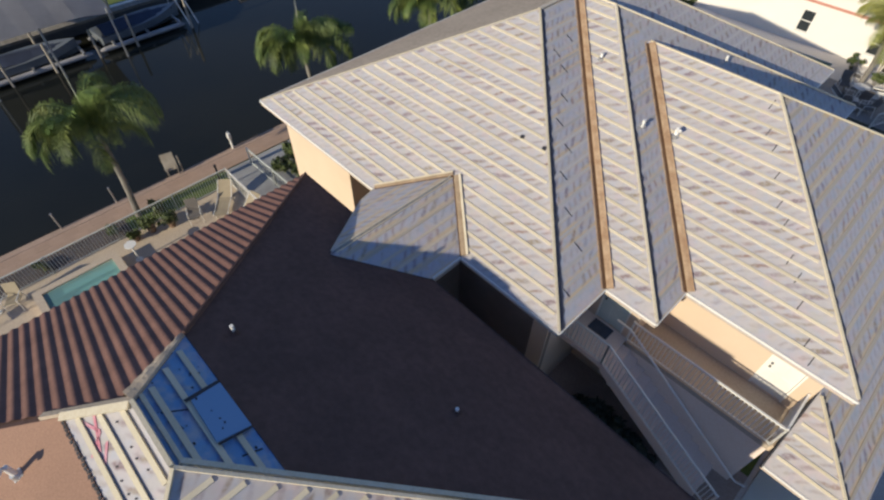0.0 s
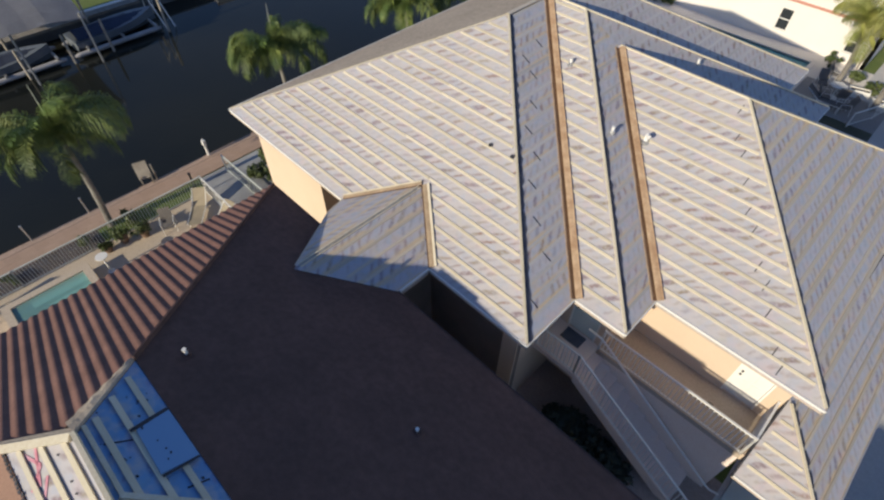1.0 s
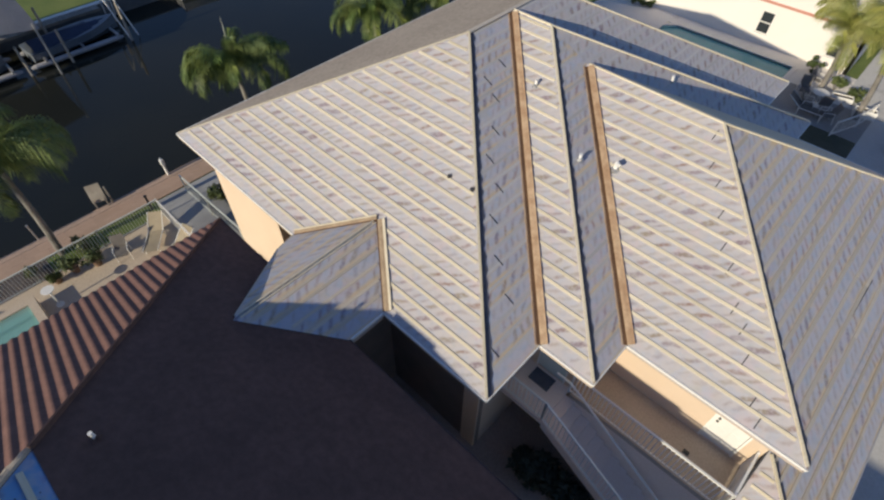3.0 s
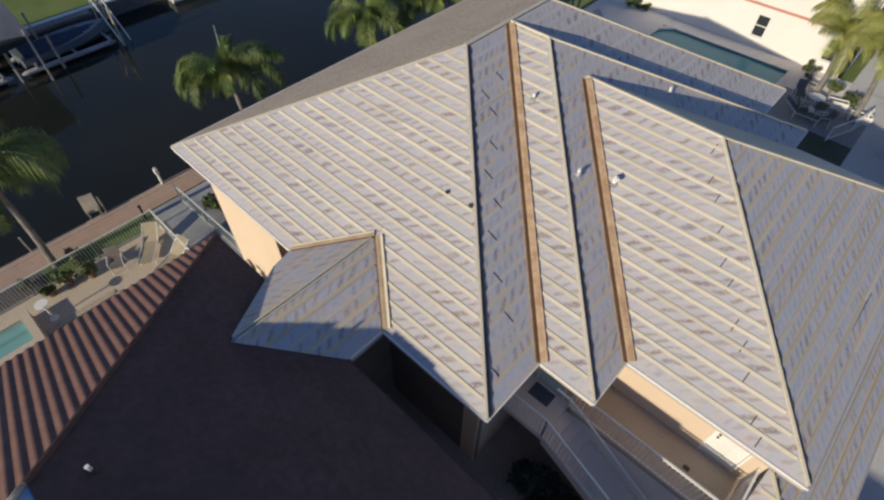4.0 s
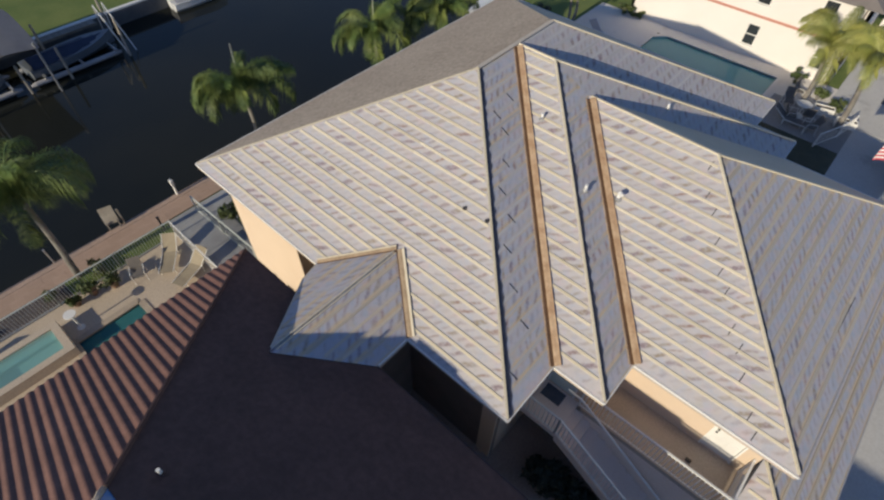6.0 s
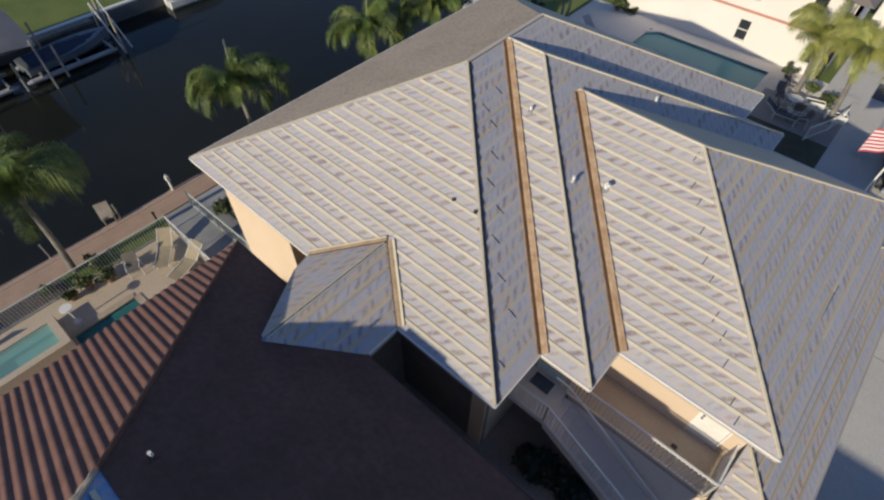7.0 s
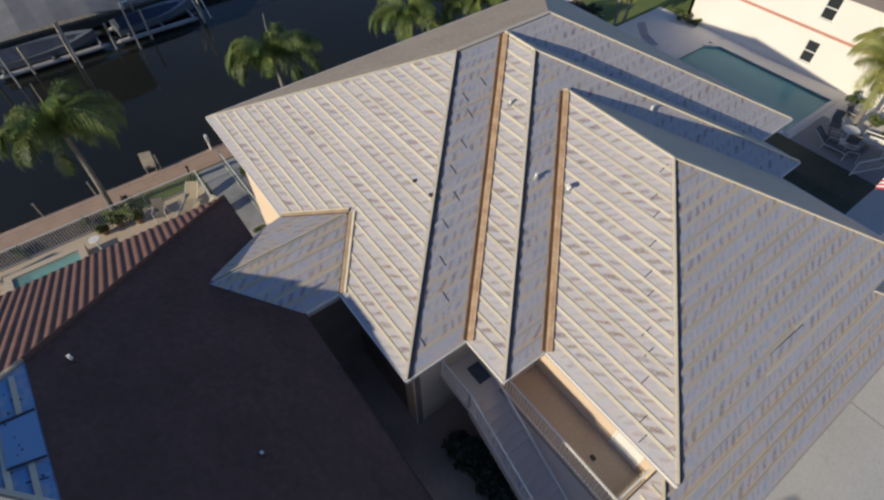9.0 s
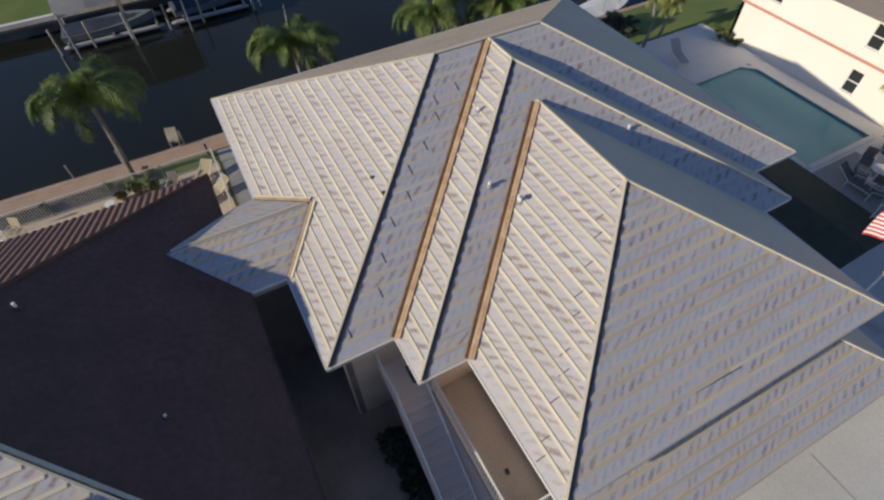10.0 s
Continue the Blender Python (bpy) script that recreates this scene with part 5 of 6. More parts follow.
def patio_chair(m, fabric, label, group="patio chairs"):
    t = thing("patio_chair", label, "chair", group, m=m)
    for sx in (-0.28, 0.28):
        bm = bmesh.new()
        tube(bm, [(sx, -0.3, 0.0), (sx, -0.28, 0.62), (sx, 0.2, 0.62), (sx, 0.32, 0.0)], 0.018, 8)
        part("arm_frame", bm, M_WHITE, t, "white metal frame")
    bm = bmesh.new()
    box(bm, -0.26, 0.26, -0.27, 0.22, 0.38, 0.42, 0.012)
    part("seat", bm, fabric, t)
    bm = bmesh.new()
    box(bm, -0.26, 0.26, 0.0, 0.04, 0.0, 0.62, 0.012)
    bm.transform(Matrix.Translation((0, 0.2, 0.40)) @ Matrix.Rotation(radians(-18), 4, 'X'))
    part("backrest", bm, fabric, t)
    return t


lounger(pose(-2.75, -1.95, 0, 0, 0, 52), M_SLING, "beige sling lounger with its back raised on the deck")
lounger(pose(-1.35, -1.65, 0, 0, 0, 20), M_SLING, "beige sling lounger close to the side fence")
patio_chair(pose(-2.85, -3.35, 0, 0, 0, 70), M_GREYSLING, "dark grey sling chair beside potted plants")
patio_chair(pose(-3.25, -10.8, 0, 0, 0, 60), M_SLING, "beige sling chair near the raised spa")
patio_chair(pose(-3.0, -12.0, 0, 0, 0, 100), M_NAVY, "navy cushioned chair near the raised spa")


def round_table(m, label, r=0.3, h=0.98, group="side tables"):
    t = thing("side_table", label, "table", group, m=m)
    bm = bmesh.new()
    tube(bm, [(0, 0, h - 0.03), (0, 0, h)], r, 24)
    part("tabletop", bm, M_WHITE, t)
    bm = bmesh.new()
    tube(bm, [(0, 0, 0.03), (0, 0, h - 0.03)], 0.035, 10)
    part("pedestal", bm, M_WHITE, t)
    bm = bmesh.new()
    tube(bm, [(0, 0, 0.0), (0, 0, 0.03)], r * 0.65, 20)
    part("base", bm, M_WHITE, t)
    return t


round_table(pose(-2.3, -6.3, 0), "white round pedestal table beside the raised spa", r=0.24)
round_table(pose(-3.4, -11.5, 0), "white round side table beside a chair", r=0.22, h=0.5)

# ---------------------------------------------------------------- plants


def leaf_clump(bm, centre, radius, n, size, flat=0.7):
    for _ in range(n):
        d = Vector((random.gauss(0, 1), random.gauss(0, 1), random.gauss(0, flat))).normalized()
        p = Vector(centre) + d * radius * random.uniform(0.35, 1.0) ** 0.7
        a = Vector((random.gauss(0, 1), random.gauss(0, 1), random.gauss(0, 0.5))).normalized()
        b = a.cross(d).normalized() if abs(a.dot(d)) < 0.98 else Vector((0, 0, 1))
        s = size * random.uniform(0.6, 1.3)
        vs = [bm.verts.new(p + a * s), bm.verts.new(p + b * s * 0.35), bm.verts.new(p - a * s), bm.verts.new(p - b * s * 0.35)]
        bm.faces.new(vs)


def potted_plant(x, y, r, h, label):
    t = thing("potted_plant", label, "plant", "potted plants", m=Matrix.Translation((x, y, 0)))
    bm = bmesh.new()
    tube(bm, [(0, 0, 0), (0, 0, 0.3), (0, 0, 0.34)], [0.14, 0.2, 0.22], 16)
    part("pot", bm, M_TERRA, t, "terracotta pot")
    bm = bmesh.new()
    for k in range(9):
        leaf_clump(bm, (random.uniform(-r, r) * 0.6, random.uniform(-r, r) * 0.6, h * random.uniform(0.5, 1.0)), r * 0.5, 40, 0.09)
    tube(bm, [(0, 0, 0.25), (0, 0, h * 0.6)], 0.02, 6)
    part("foliage", bm, M_SHRUB, t, "dense small leaves")


potted_plant(-3.25, -4.35, 0.4, 0.75, "bushy green plant in a terracotta pot on the deck")
potted_plant(-3.55, -5.15, 0.45, 0.8, "wide green plant in a terracotta pot by the fence")
potted_plant(-3.5, -5.9, 0.3, 0.6, "small green plant in a terracotta pot by the fence")


def shrub(x, y, r, h, label, n=14, group="shrubs", leaf=None):
    t = thing("shrub", label, "shrub", group, m=Matrix.Translation((x, y, max(0.0, ground_z(x, y) + 0.03))))
    bm = bmesh.new()
    for k in range(4):
        a = k * 1.6
        tube(bm, [(0, 0, -0.05), (math.cos(a) * r * 0.4, math.sin(a) * r * 0.4, h * 0.6)], [0.03, 0.012], 6)
    part("stem", bm, M_PALM_TRUNK, t)
    bm = bmesh.new()
    for k in range(n):
        a, q = random.uniform(0, 6.28), r * random.uniform(0.2, 0.95)
        leaf_clump(bm, (math.cos(a) * q, math.sin(a) * q, h * random.uniform(0.35, 1.0)), r * 0.38, 60, 0.10)
    part("foliage", bm, leaf or M_SHRUB, t, "loose clumps of small leaves")


for x, y, r, h in ((-3.1, 1.5, 0.5, 0.7), (-2.1, 1.9, 0.55, 0.8), (-1.1, 1.7, 0.5, 0.8), (-3.7, 2.3, 0.5, 0.7), (-0.3, 2.3, 0.5, 0.9)):
    shrub(x, y, r, h, "dark green shrub in the gravel side yard", 12, "yard shrubs")
for x, y, r, h in ((-4.6, -4.3, 0.4, 0.45), (-4.6, -6.6, 0.35, 0.4), (-4.6, -9.4, 0.3, 0.35)):
    shrub(x, y, r, h, "low green shrub in the mulch bed behind the fence", 8)
for x, y, r, h in ((-3.9, 12.0, 0.9, 1.6), (-3.6, 13.6, 1.0, 1.9), (-4.4, 10.6, 0.7, 1.2), (-3.4, 15.6, 1.0, 2.2), (-3.8, 17.6, 1.0, 2.0), (-2.6, 19.4, 0.9, 1.7)):
    shrub(x, y, r, h, "rounded dark green shrub on the canal bank", 16, "bank shrubs")
for x, y, r, h in ((2.6, 29.75, 0.3, 0.45), (3.2, 29.85, 0.25, 0.35), (2.1, 29.5, 0.4, 0.7)):
    shrub(x, y, r, h, "small green shrub against the cream wall", 8, "wall shrubs")


def frond_mesh(length, droop, seed, lean=0.95, material=None):
    """A plumed palm leaf: an arching midrib with long hanging leaflets all round it. It grows from the origin along +x."""
    rnd = random.Random(seed)
    bm = bmesh.new()
    n = 60
    spine = []
    for i in range(n + 1):
        t = i / n
        ang = lean - droop * t ** 1.35
        spine.append(Vector((0, 0, 0)) if i == 0 else spine[-1] + Vector((math.cos(ang), 0, math.sin(ang))) * (length / n))
    ribs = spine[::4]
    tube(bm, ribs, [0.035 * (1 - 0.85 * k / (len(ribs) - 1)) for k in range(len(ribs))], 5)
    for i in range(6, n):
        t = i / n
        d = (spine[min(i + 1, n)] - spine[i - 1]).normalized()
        ll = 0.80 * (math.sin(math.pi * (0.15 + 0.83 * t)) ** 0.6) * rnd.uniform(0.55, 1.15)
        for side in (-1, 1):
            for lift in (0.4, -0.1, -0.6):
                out = (Vector((0, side, 0)) * rnd.uniform(0.6, 1.0) + d * rnd.uniform(0.45, 0.75) + Vector((0, 0, lift + rnd.uniform(-0.15, 0.15)))).normalized()
                w = d * 0.0105
                p = spine[i] + d * rnd.uniform(-0.03, 0.03)
                mid = p + out * ll * 0.45 + Vector((0, 0, -0.12 * ll))
                tip = p + out * ll * 0.66 + Vector((0, 0, -0.74 * ll))
                vs = [bm.verts.new(q) for q in (p - w * 0.5, p + w * 0.5, mid + w, tip, mid - w)]
                bm.faces.new(vs)
    return mesh_of("frond", bm, material or M_LEAF)


FRONDS = [frond_mesh(2.9, 2.5, 1), frond_mesh(3.1, 2.6, 2, 1.1), frond_mesh(2.8, 2.3, 3, 0.6), frond_mesh(2.5, 1.7, 4, 1.25), frond_mesh(2.5, 1.7, 5, 0.0)]
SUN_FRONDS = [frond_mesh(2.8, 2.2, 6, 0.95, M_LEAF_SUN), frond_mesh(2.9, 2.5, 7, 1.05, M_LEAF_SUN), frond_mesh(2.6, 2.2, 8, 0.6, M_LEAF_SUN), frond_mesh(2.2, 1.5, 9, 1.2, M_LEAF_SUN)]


def palm(base, top, label, count=15, scale=1.0, spear=True, radius=0.115, fronds=None):
    t = thing("palm_tree", label, "palm tree", "palms", m=Matrix.Translation(base))
    b, q = Vector((0, 0, -0.05)), Vector(top) - Vector(base)
    bm = bmesh.new()
    pts, rad = [], []
    for i in range(13):
        s = i / 12
        p = b.lerp(q, s)
        bend = math.sin(s * math.pi) * 0.12
        pts.append(p + Vector((bend, bend * 0.5, 0)))
        rad.append(radius * (1.25 - 0.5 * s + (0.06 if i % 2 else 0)))
    tube(bm, pts, rad, 12)
    part("trunk", bm, M_PALM_TRUNK, t, "ringed grey-brown trunk")
    bm = bmesh.new()
    tube(bm, [q - Vector((0, 0, 0.1)), q + Vector((0, 0, 0.35)), q + Vector((0, 0, 0.6))], [radius * 0.95, radius * 0.7, 0.04], 10)
    part("crownshaft", bm, M_SHRUB, t, "smooth green crownshaft")
    rnd = random.Random(int(abs(base[0]) * 100 + abs(base[1]) * 10))
    for k in range(count):
        a = 2.39996 * k + rnd.uniform(-0.25, 0.25)
        tilt = radians(rnd.uniform(-22, 22))
        m = Matrix.Translation(q + Vector((0, 0, 0.35))) @ Matrix.Rotation(a, 4, 'Z') @ Matrix.Rotation(-tilt, 4, 'Y') @ Matrix.Scale(scale * rnd.uniform(0.85, 1.1), 4)
        piece("frond", (fronds or FRONDS)[k % len(fronds or FRONDS)], m, t)
    if spear:
        bm = bmesh.new()
        tube(bm, [q + Vector((0, 0, 0.4)), q + Vector((0.03, 0.02, 1.4)), q + Vector((0.08, 0.05, 2.5))], [0.028, 0.02, 0.008], 6)
        part("spear_leaf", bm, M_SPEAR, t, "upright unopened leaf")
    return t


palm((-5.0, -5.2, 0), (-4.5, -5.0, 4.9), "feather palm with a bare trunk on the canal bank", 21, 1.08)
palm((-5.0, 4.9, 0), (-4.8, 4.8, 4.6), "feather palm with drooping leaves on the canal bank", 21, 1.1)
palm((-4.8, 13.0, 0), (-4.6, 13.0, 4.3), "feather palm among shrubs on the canal bank", 19, 1.08)
palm((-3.4, 16.6, 0), (-3.2, 16.7, 4.4), "feather palm among shrubs on the canal bank", 19, 1.05)
palm((14.6, 27.2, GN), (14.4, 26.5, 5.2), "feather palm beside the cream house, leaves in a sunlit tone", 20, 0.98, spear=False, fronds=SUN_FRONDS)
palm((16.8, 26.1, GN), (16.35, 26.1, 5.4), "feather palm beside the patio, leaves in a sunlit tone", 20, 0.98, spear=False, fronds=SUN_FRONDS)
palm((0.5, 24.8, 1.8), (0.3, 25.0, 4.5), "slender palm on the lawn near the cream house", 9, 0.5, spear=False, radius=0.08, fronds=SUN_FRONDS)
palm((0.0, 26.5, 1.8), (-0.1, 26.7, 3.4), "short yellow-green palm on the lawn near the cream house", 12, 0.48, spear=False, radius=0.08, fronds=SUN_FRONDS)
# Shrubs added to darken this patch of lawn.
for x, y, r, h in ((-4.3, 26.6, 0.6, 0.8), (-3.5, 26.1, 0.7, 0.9), (-2.8, 25.5, 0.6, 0.8), (-2.2, 26.0, 0.6, 0.9), (-1.4, 25.3, 0.5, 0.7)):
    shrub(x, y, r, h, "dark green shrub on the lawn beside the canal", 14, "lawn shrubs", M_SHADE_LEAF)

for x, y, r, h in ((1.2, 0.15, 0.3, 0.6), (2.1, 0.1, 0.35, 0.8), (3.0, 0.05, 0.35, 0.9), (3.8, 0.1, 0.4, 1.0)):
    shrub(x, y, r, h, "dry brownish shrub at the foot of the tan wall", 8, "side yard shrubs")
# Leaves take the darkened copy, with the passage's shade in the colour.
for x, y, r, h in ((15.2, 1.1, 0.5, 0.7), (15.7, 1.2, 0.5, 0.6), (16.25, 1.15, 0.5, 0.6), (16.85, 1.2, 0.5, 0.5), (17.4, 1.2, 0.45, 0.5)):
    shrub(x, y, r, h, "shrub beside the stairs, the passage's shade in its leaf colour", 22, "passage shrubs", M_SHADE_LEAF)

# ---------------------------------------------------------------- along the seawall
def dock_pedestal(x, y):
    t = thing("dock_pedestal", "white utility pedestal with a tap at the seawall", "dock pedestal", m=Matrix.Translation((x, y, 0.03)))
    bm = bmesh.new()
    tube(bm, [(0, 0, 0), (0, 0, 0.75)], 0.06, 12)
    part("post", bm, M_WHITE, t)
    bm = bmesh.new()
    box(bm, -0.1, 0.1, -0.08, 0.08, 0.62, 0.95, 0.02)
    part("box", bm, M_WHITE, t)
    bm = bmesh.new()
    tube(bm, [(0, 0, 0.95), (0.0, 0.0, 1.05), (0.12, 0.0, 1.08)], 0.025, 8)
    part("lamp_arm", bm, M_METAL, t)


dock_pedestal(-6.45, 0.5)


def cleaning_table(x, y):
    t = thing("notice_board", "tan timber board on two legs at the seawall", "board", m=pose(x, y, 0.03, 0, 0, -14))
    bm = bmesh.new()
    box(bm, -0.03, 0.03, -0.3, 0.3, 0.0, 0.85, 0.01)
    bm.transform(Matrix.Translation((0, 0, 0.3)) @ Matrix.Rotation(radians(-24), 4, 'Y'))
    part("panel", bm, M_PILE, t, "weathered tan panel")
    for sy in (-0.24, 0.24):
        bm = bmesh.new()
        box(bm, 0.02, 0.08, sy - 0.03, sy + 0.03, 0.0, 0.5)
        part("leg", bm, M_DOCKWOOD, t)
    bm = bmesh.new()
    box(bm, -0.12, -0.04, 0.4, 0.48, 0.0, 0.95, 0.01)
    part("back_post", bm, M_DOCKWOOD, t)


cleaning_table(-6.55, -2.7)
for x, y, h, r, lab in ((-6.5, -8.1, 0.9, 0.03, "thin grey pole at the seawall"), (-6.5, -5.6, 0.9, 0.03, "thin grey pole at the seawall"), (-4.75, -1.2, 0.8, 0.05, "short dark post at the deck's corner")):
    bm = bmesh.new()
    tube(bm, [(x, y, 0.0), (x, y, h)], r, 8)
    tube(bm, [(x, y, h), (x, y, h + 0.06)], r * 1.5, 8)
    solo("mooring_pole", bm, M_DARK if r > 0.04 else M_METAL, lab, "post", "mooring poles")

# ---------------------------------------------------------------- far bank: dock, lifts, boats
far_dock = thing("far_dock", "weathered timber dock on the far bank", "dock")
bm = bmesh.new()
box(bm, -0.5, 0.5, -0.5, 0.5, 0.0, 1.0)
ME_PLANK = mesh_of("plank", bm, M_DOCKWOOD)
for i in range(90):
    m = Matrix.Translation((-27.0, -13.0 + i * 0.21, 0.0)) @ Matrix.Diagonal((0.95, 0.19, 0.04 + random.uniform(0, 0.008), 1))
    piece("plank", ME_PLANK, m, far_dock)
for x in (-27.3, -26.7):
    bm = bmesh.new()
    beam(bm, (x, -13.0, -0.2), (x, 5.9, -0.2), 0.1, 0.195)
    part("joist", bm, M_DOCKWOOD, far_dock)


def pile(x, y, top, lean=0.0):
    bm = bmesh.new()
    tube(bm, [(x + lean, y, -2.9), (x, y, top), (x, y, top + 0.08)], [0.095, 0.08, 0.03], 12)
    solo("mooring_post", bm, M_PILE, "pale round timber pile standing in the canal", "pile", "piles")


for x, y, top in ((-22.6, 1.9, 1.2), (-22.6, 5.9, 1.6), (-22.8, -0.6, 0.9), (-22.8, -3.4, 0.9), (-22.9, -6.0, 0.9), (-22.9, -8.3, 0.9), (-26.2, 1.9, 1.4), (-26.2, 6.4, 1.6), (-26.3, -3.4, 1.2), (-26.3, -7.6, 1.2)):
    pile(x, y, top)


def boat_lift(x0, x1, y0, y1, beams, frame_at, label):
    t = thing("boat_lift", label, "boat lift", "boat lifts")
    for x in (x0, x1):
        bm = bmesh.new()
        tube(bm, [(x, y0, -0.75), (x, y0 + 0.3, -0.72), (x, y1 - 0.3, -0.72), (x, y1, -0.75)], [0.09, 0.16, 0.16, 0.09], 14)
        part("float", bm, M_CANVAS_GREY, t, "long grey float")
    for y in beams:
        bm = bmesh.new()
        beam(bm, (x0 - 0.2, y, -0.58), (x1 + 0.2, y, -0.58), 0.14, 0.14)
        part("cross_beam", bm, M_METAL, t)
    for y in frame_at:
        bm = bmesh.new()
        tube(bm, [(x1 + 0.3, y, -0.9), (x0 + 0.9, y - 0.3, 2.0), (x0 - 0.6, y, -0.5)], 0.042, 8)
        part("hoist_frame", bm, M_WHITE, t, "white tubular hoist frame")


boat_lift(-25.4, -23.2, -8.0, -0.9, (-7.6, -4.5, -1.4), (), "grey floating boat lift between timber piles")
boat_lift(-25.4, -23.1, -0.4, 5.6, (0.6, 3.0, 5.3), (5.9, 6.5), "grey floating boat lift with a white hoist")


# Blue-grey copy of the hull finish: bluish shade is put into the colour.
M_HULL_SHADE = plain("shade_toned_gelcoat", (0.12, 0.14, 0.17), (0.16, 0.18, 0.21), 0.4, 0.6, 10.0, 0.0, speck=0.05)


def hull(length, width, depth):
    """A boat hull along y, bow at +y, with its deck closed."""
    bm = bmesh.new()
    n = 14
    rings = []
    for i in range(n + 1):
        t = i / n
        w = width / 2 * (1 - max(0.0, (t - 0.45) / 0.55) ** 2.2) * (0.92 + 0.08 * min(1, t * 4))
        w = max(w, 0.02)
        y = (t - 0.5) * length
        rise = 0.25 * t * t
        ring = [(-w, depth + rise), (-w * 0.93, depth * 0.45 + rise * 0.6), (-w * 0.55, 0.06 + rise * 0.4), (0, rise * 0.5), (w * 0.55, 0.06 + rise * 0.4), (w * 0.93, depth * 0.45 + rise * 0.6), (w, depth + rise)]
        rings.append([bm.verts.new((x, y, z)) for x, z in ring])
    for r, s in zip(rings, rings[1:]):
        for k in range(6):
            bm.faces.new((r[k], r[k + 1], s[k + 1], s[k]))
        bm.faces.new((r[6], r[0], s[0], s[6]))
    bm.faces.new(rings[0])
    bm.faces.new(rings[-1][::-1])
    return bm


def boat(m, length, width, cover, label, canopy=False, paint=None):
    t = thing("boat", label, "boat", "boats", m=m)
    part("hull", hull(length, width, 0.8), paint or M_HULL, t)
    bm = bmesh.new()
    for i in range(8):
        y0, y1 = (-0.46 + i * 0.11) * length, (-0.46 + (i + 1) * 0.11) * length
        f = 1 - max(0, (i - 3) / 5) ** 2 * 0.9
        vs = [bm.verts.new(p) for p in ((-width * 0.44 * f, y0, 0.86), (0, y0, 1.3 - 0.04 * i), (width * 0.44 * f, y0, 0.86), (-width * 0.42 * f, y1, 0.9), (0, y1, 1.28 - 0.04 * i), (width * 0.42 * f, y1, 0.9))]
        bm.faces.new((vs[0], vs[1], vs[4], vs[3]))
        bm.faces.new((vs[1], vs[2], vs[5], vs[4]))
    bmesh.ops.remove_doubles(bm, verts=bm.verts, dist=0.12)
    part("cover", bm, cover, t, "fitted canvas cover")
    if canopy:
        for sx in (-0.8, 0.8):
            for y in (-1.0, 0.8):
                bm = bmesh.new()
                tube(bm, [(sx, y, 0.8), (sx * 0.9, y, 2.2)], 0.025, 6)
                part("canopy_post", bm, M_METAL, t)
        bm = bmesh.new()
        box(bm, -0.95, 0.95, -1.3, 1.1, 2.2, 2.28, 0.03)
        part("canopy", bm, M_HULL, t, "white hard top")
    return t


boat(pose(-24.6, 3.0, -0.9, 0, 0, 4), 6.0, 2.2, M_NAVY, "boat under a navy cover on a lift, shade in its hull colour", paint=M_HULL_SHADE)
boat(pose(-24.4, -4.6, -0.9, 0, 0, -3), 6.5, 2.3, M_NAVY, "boat under a navy cover beneath a canopy, shade in its hull colour", paint=M_HULL_SHADE)
boat(pose(-26.2, 13.6, -1.15, 0, 0, -4), 4.4, 1.6, M_CANVAS_GREY, "white boat with a grey cover at the far seawall")
boat(pose(-8.2, 29.4, -1.15, 0, 0, 10), 6.6, 2.4, M_HULL, "white motorboat with a hard top at the seawall", canopy=True)

shade_roof = thing("boat_canopy", "grey canvas boat canopy on posts at the far dock", "canopy")
bm = bmesh.new()
ny = 8
y0, y1, x0, x1 = -7.3, 1.0, -28.2, -21.6
rows = []
for i in range(ny + 1):
    y = y0 + (y1 - y0) * i / ny
    row = []
    for k in range(11):
        s = k / 10
        x = x0 + (x1 - x0) * s
        z = 2.3 + 1.0 * math.sin(math.pi * s) ** 0.8 - (0.05 if i % 2 else 0.0) - 0.35 * abs(2 * i / ny - 1) ** 4
        row.append(bm.verts.new((x, y, z)))
    rows.append(row)
for r, s in zip(rows, rows[1:]):
    for k in range(10):
        bm.faces.new((r[k], r[k + 1], s[k + 1], s[k]))
bmesh.ops.solidify(bm, geom=list(bm.faces), thickness=0.03)
part("canvas", bm, M_CANVAS_GREY, shade_roof, "grey canvas in seamed panels")
for x in (x0 + 0.1, x1 - 0.1):
    for y in (y0 + 0.2, -3.2, y1 - 0.2):
        bm = bmesh.new()
        tube(bm, [(x, y, -2.9 if x > -27 else -0.1), (x, y, 2.35)], 0.07, 8)
        part("post", bm, M_METAL, shade_roof)

# ---------------------------------------------------------------- neighbouring cream house
neighbour = thing("neighbour_house", "two-storey cream stucco house with a pink trim band", "house")
NX0, NX1, NY0, NY1, NH = 2.25, 15.13, 30.1, 38.4, 4.5
WIN = [(7.45, 8.18, 0.61, 1.86), (11.4, 12.12, 0.61, 1.86), (7.33, 8.08, 3.02, 4.26), (10.6, 11.35, 3.02, 4.26), (1.6, 2.32, 3.02, 4.26)]
bm = bmesh.new()
cuts_x = sorted({0.0, NX1 - NX0, *[w[0] for w in WIN], *[w[1] for w in WIN]})
cuts_z = sorted({0.0, NH, *[w[2] for w in WIN], *[w[3] for w in WIN]})
for a, b in zip(cuts_x, cuts_x[1:]):
    for c, d in zip(cuts_z, cuts_z[1:]):
        mx, mz = (a + b) / 2, (c + d) / 2
        if not any(w[0] < mx < w[1] and w[2] < mz < w[3] for w in WIN):
            box(bm, NX0 + a, NX0 + b, NY0, NY0 + 0.2, GN + c, GN + d)
bmesh.ops.remove_doubles(bm, verts=bm.verts, dist=0.001)
part("wall", bm, M_CREAM, neighbour, "sunlit cream stucco wall")
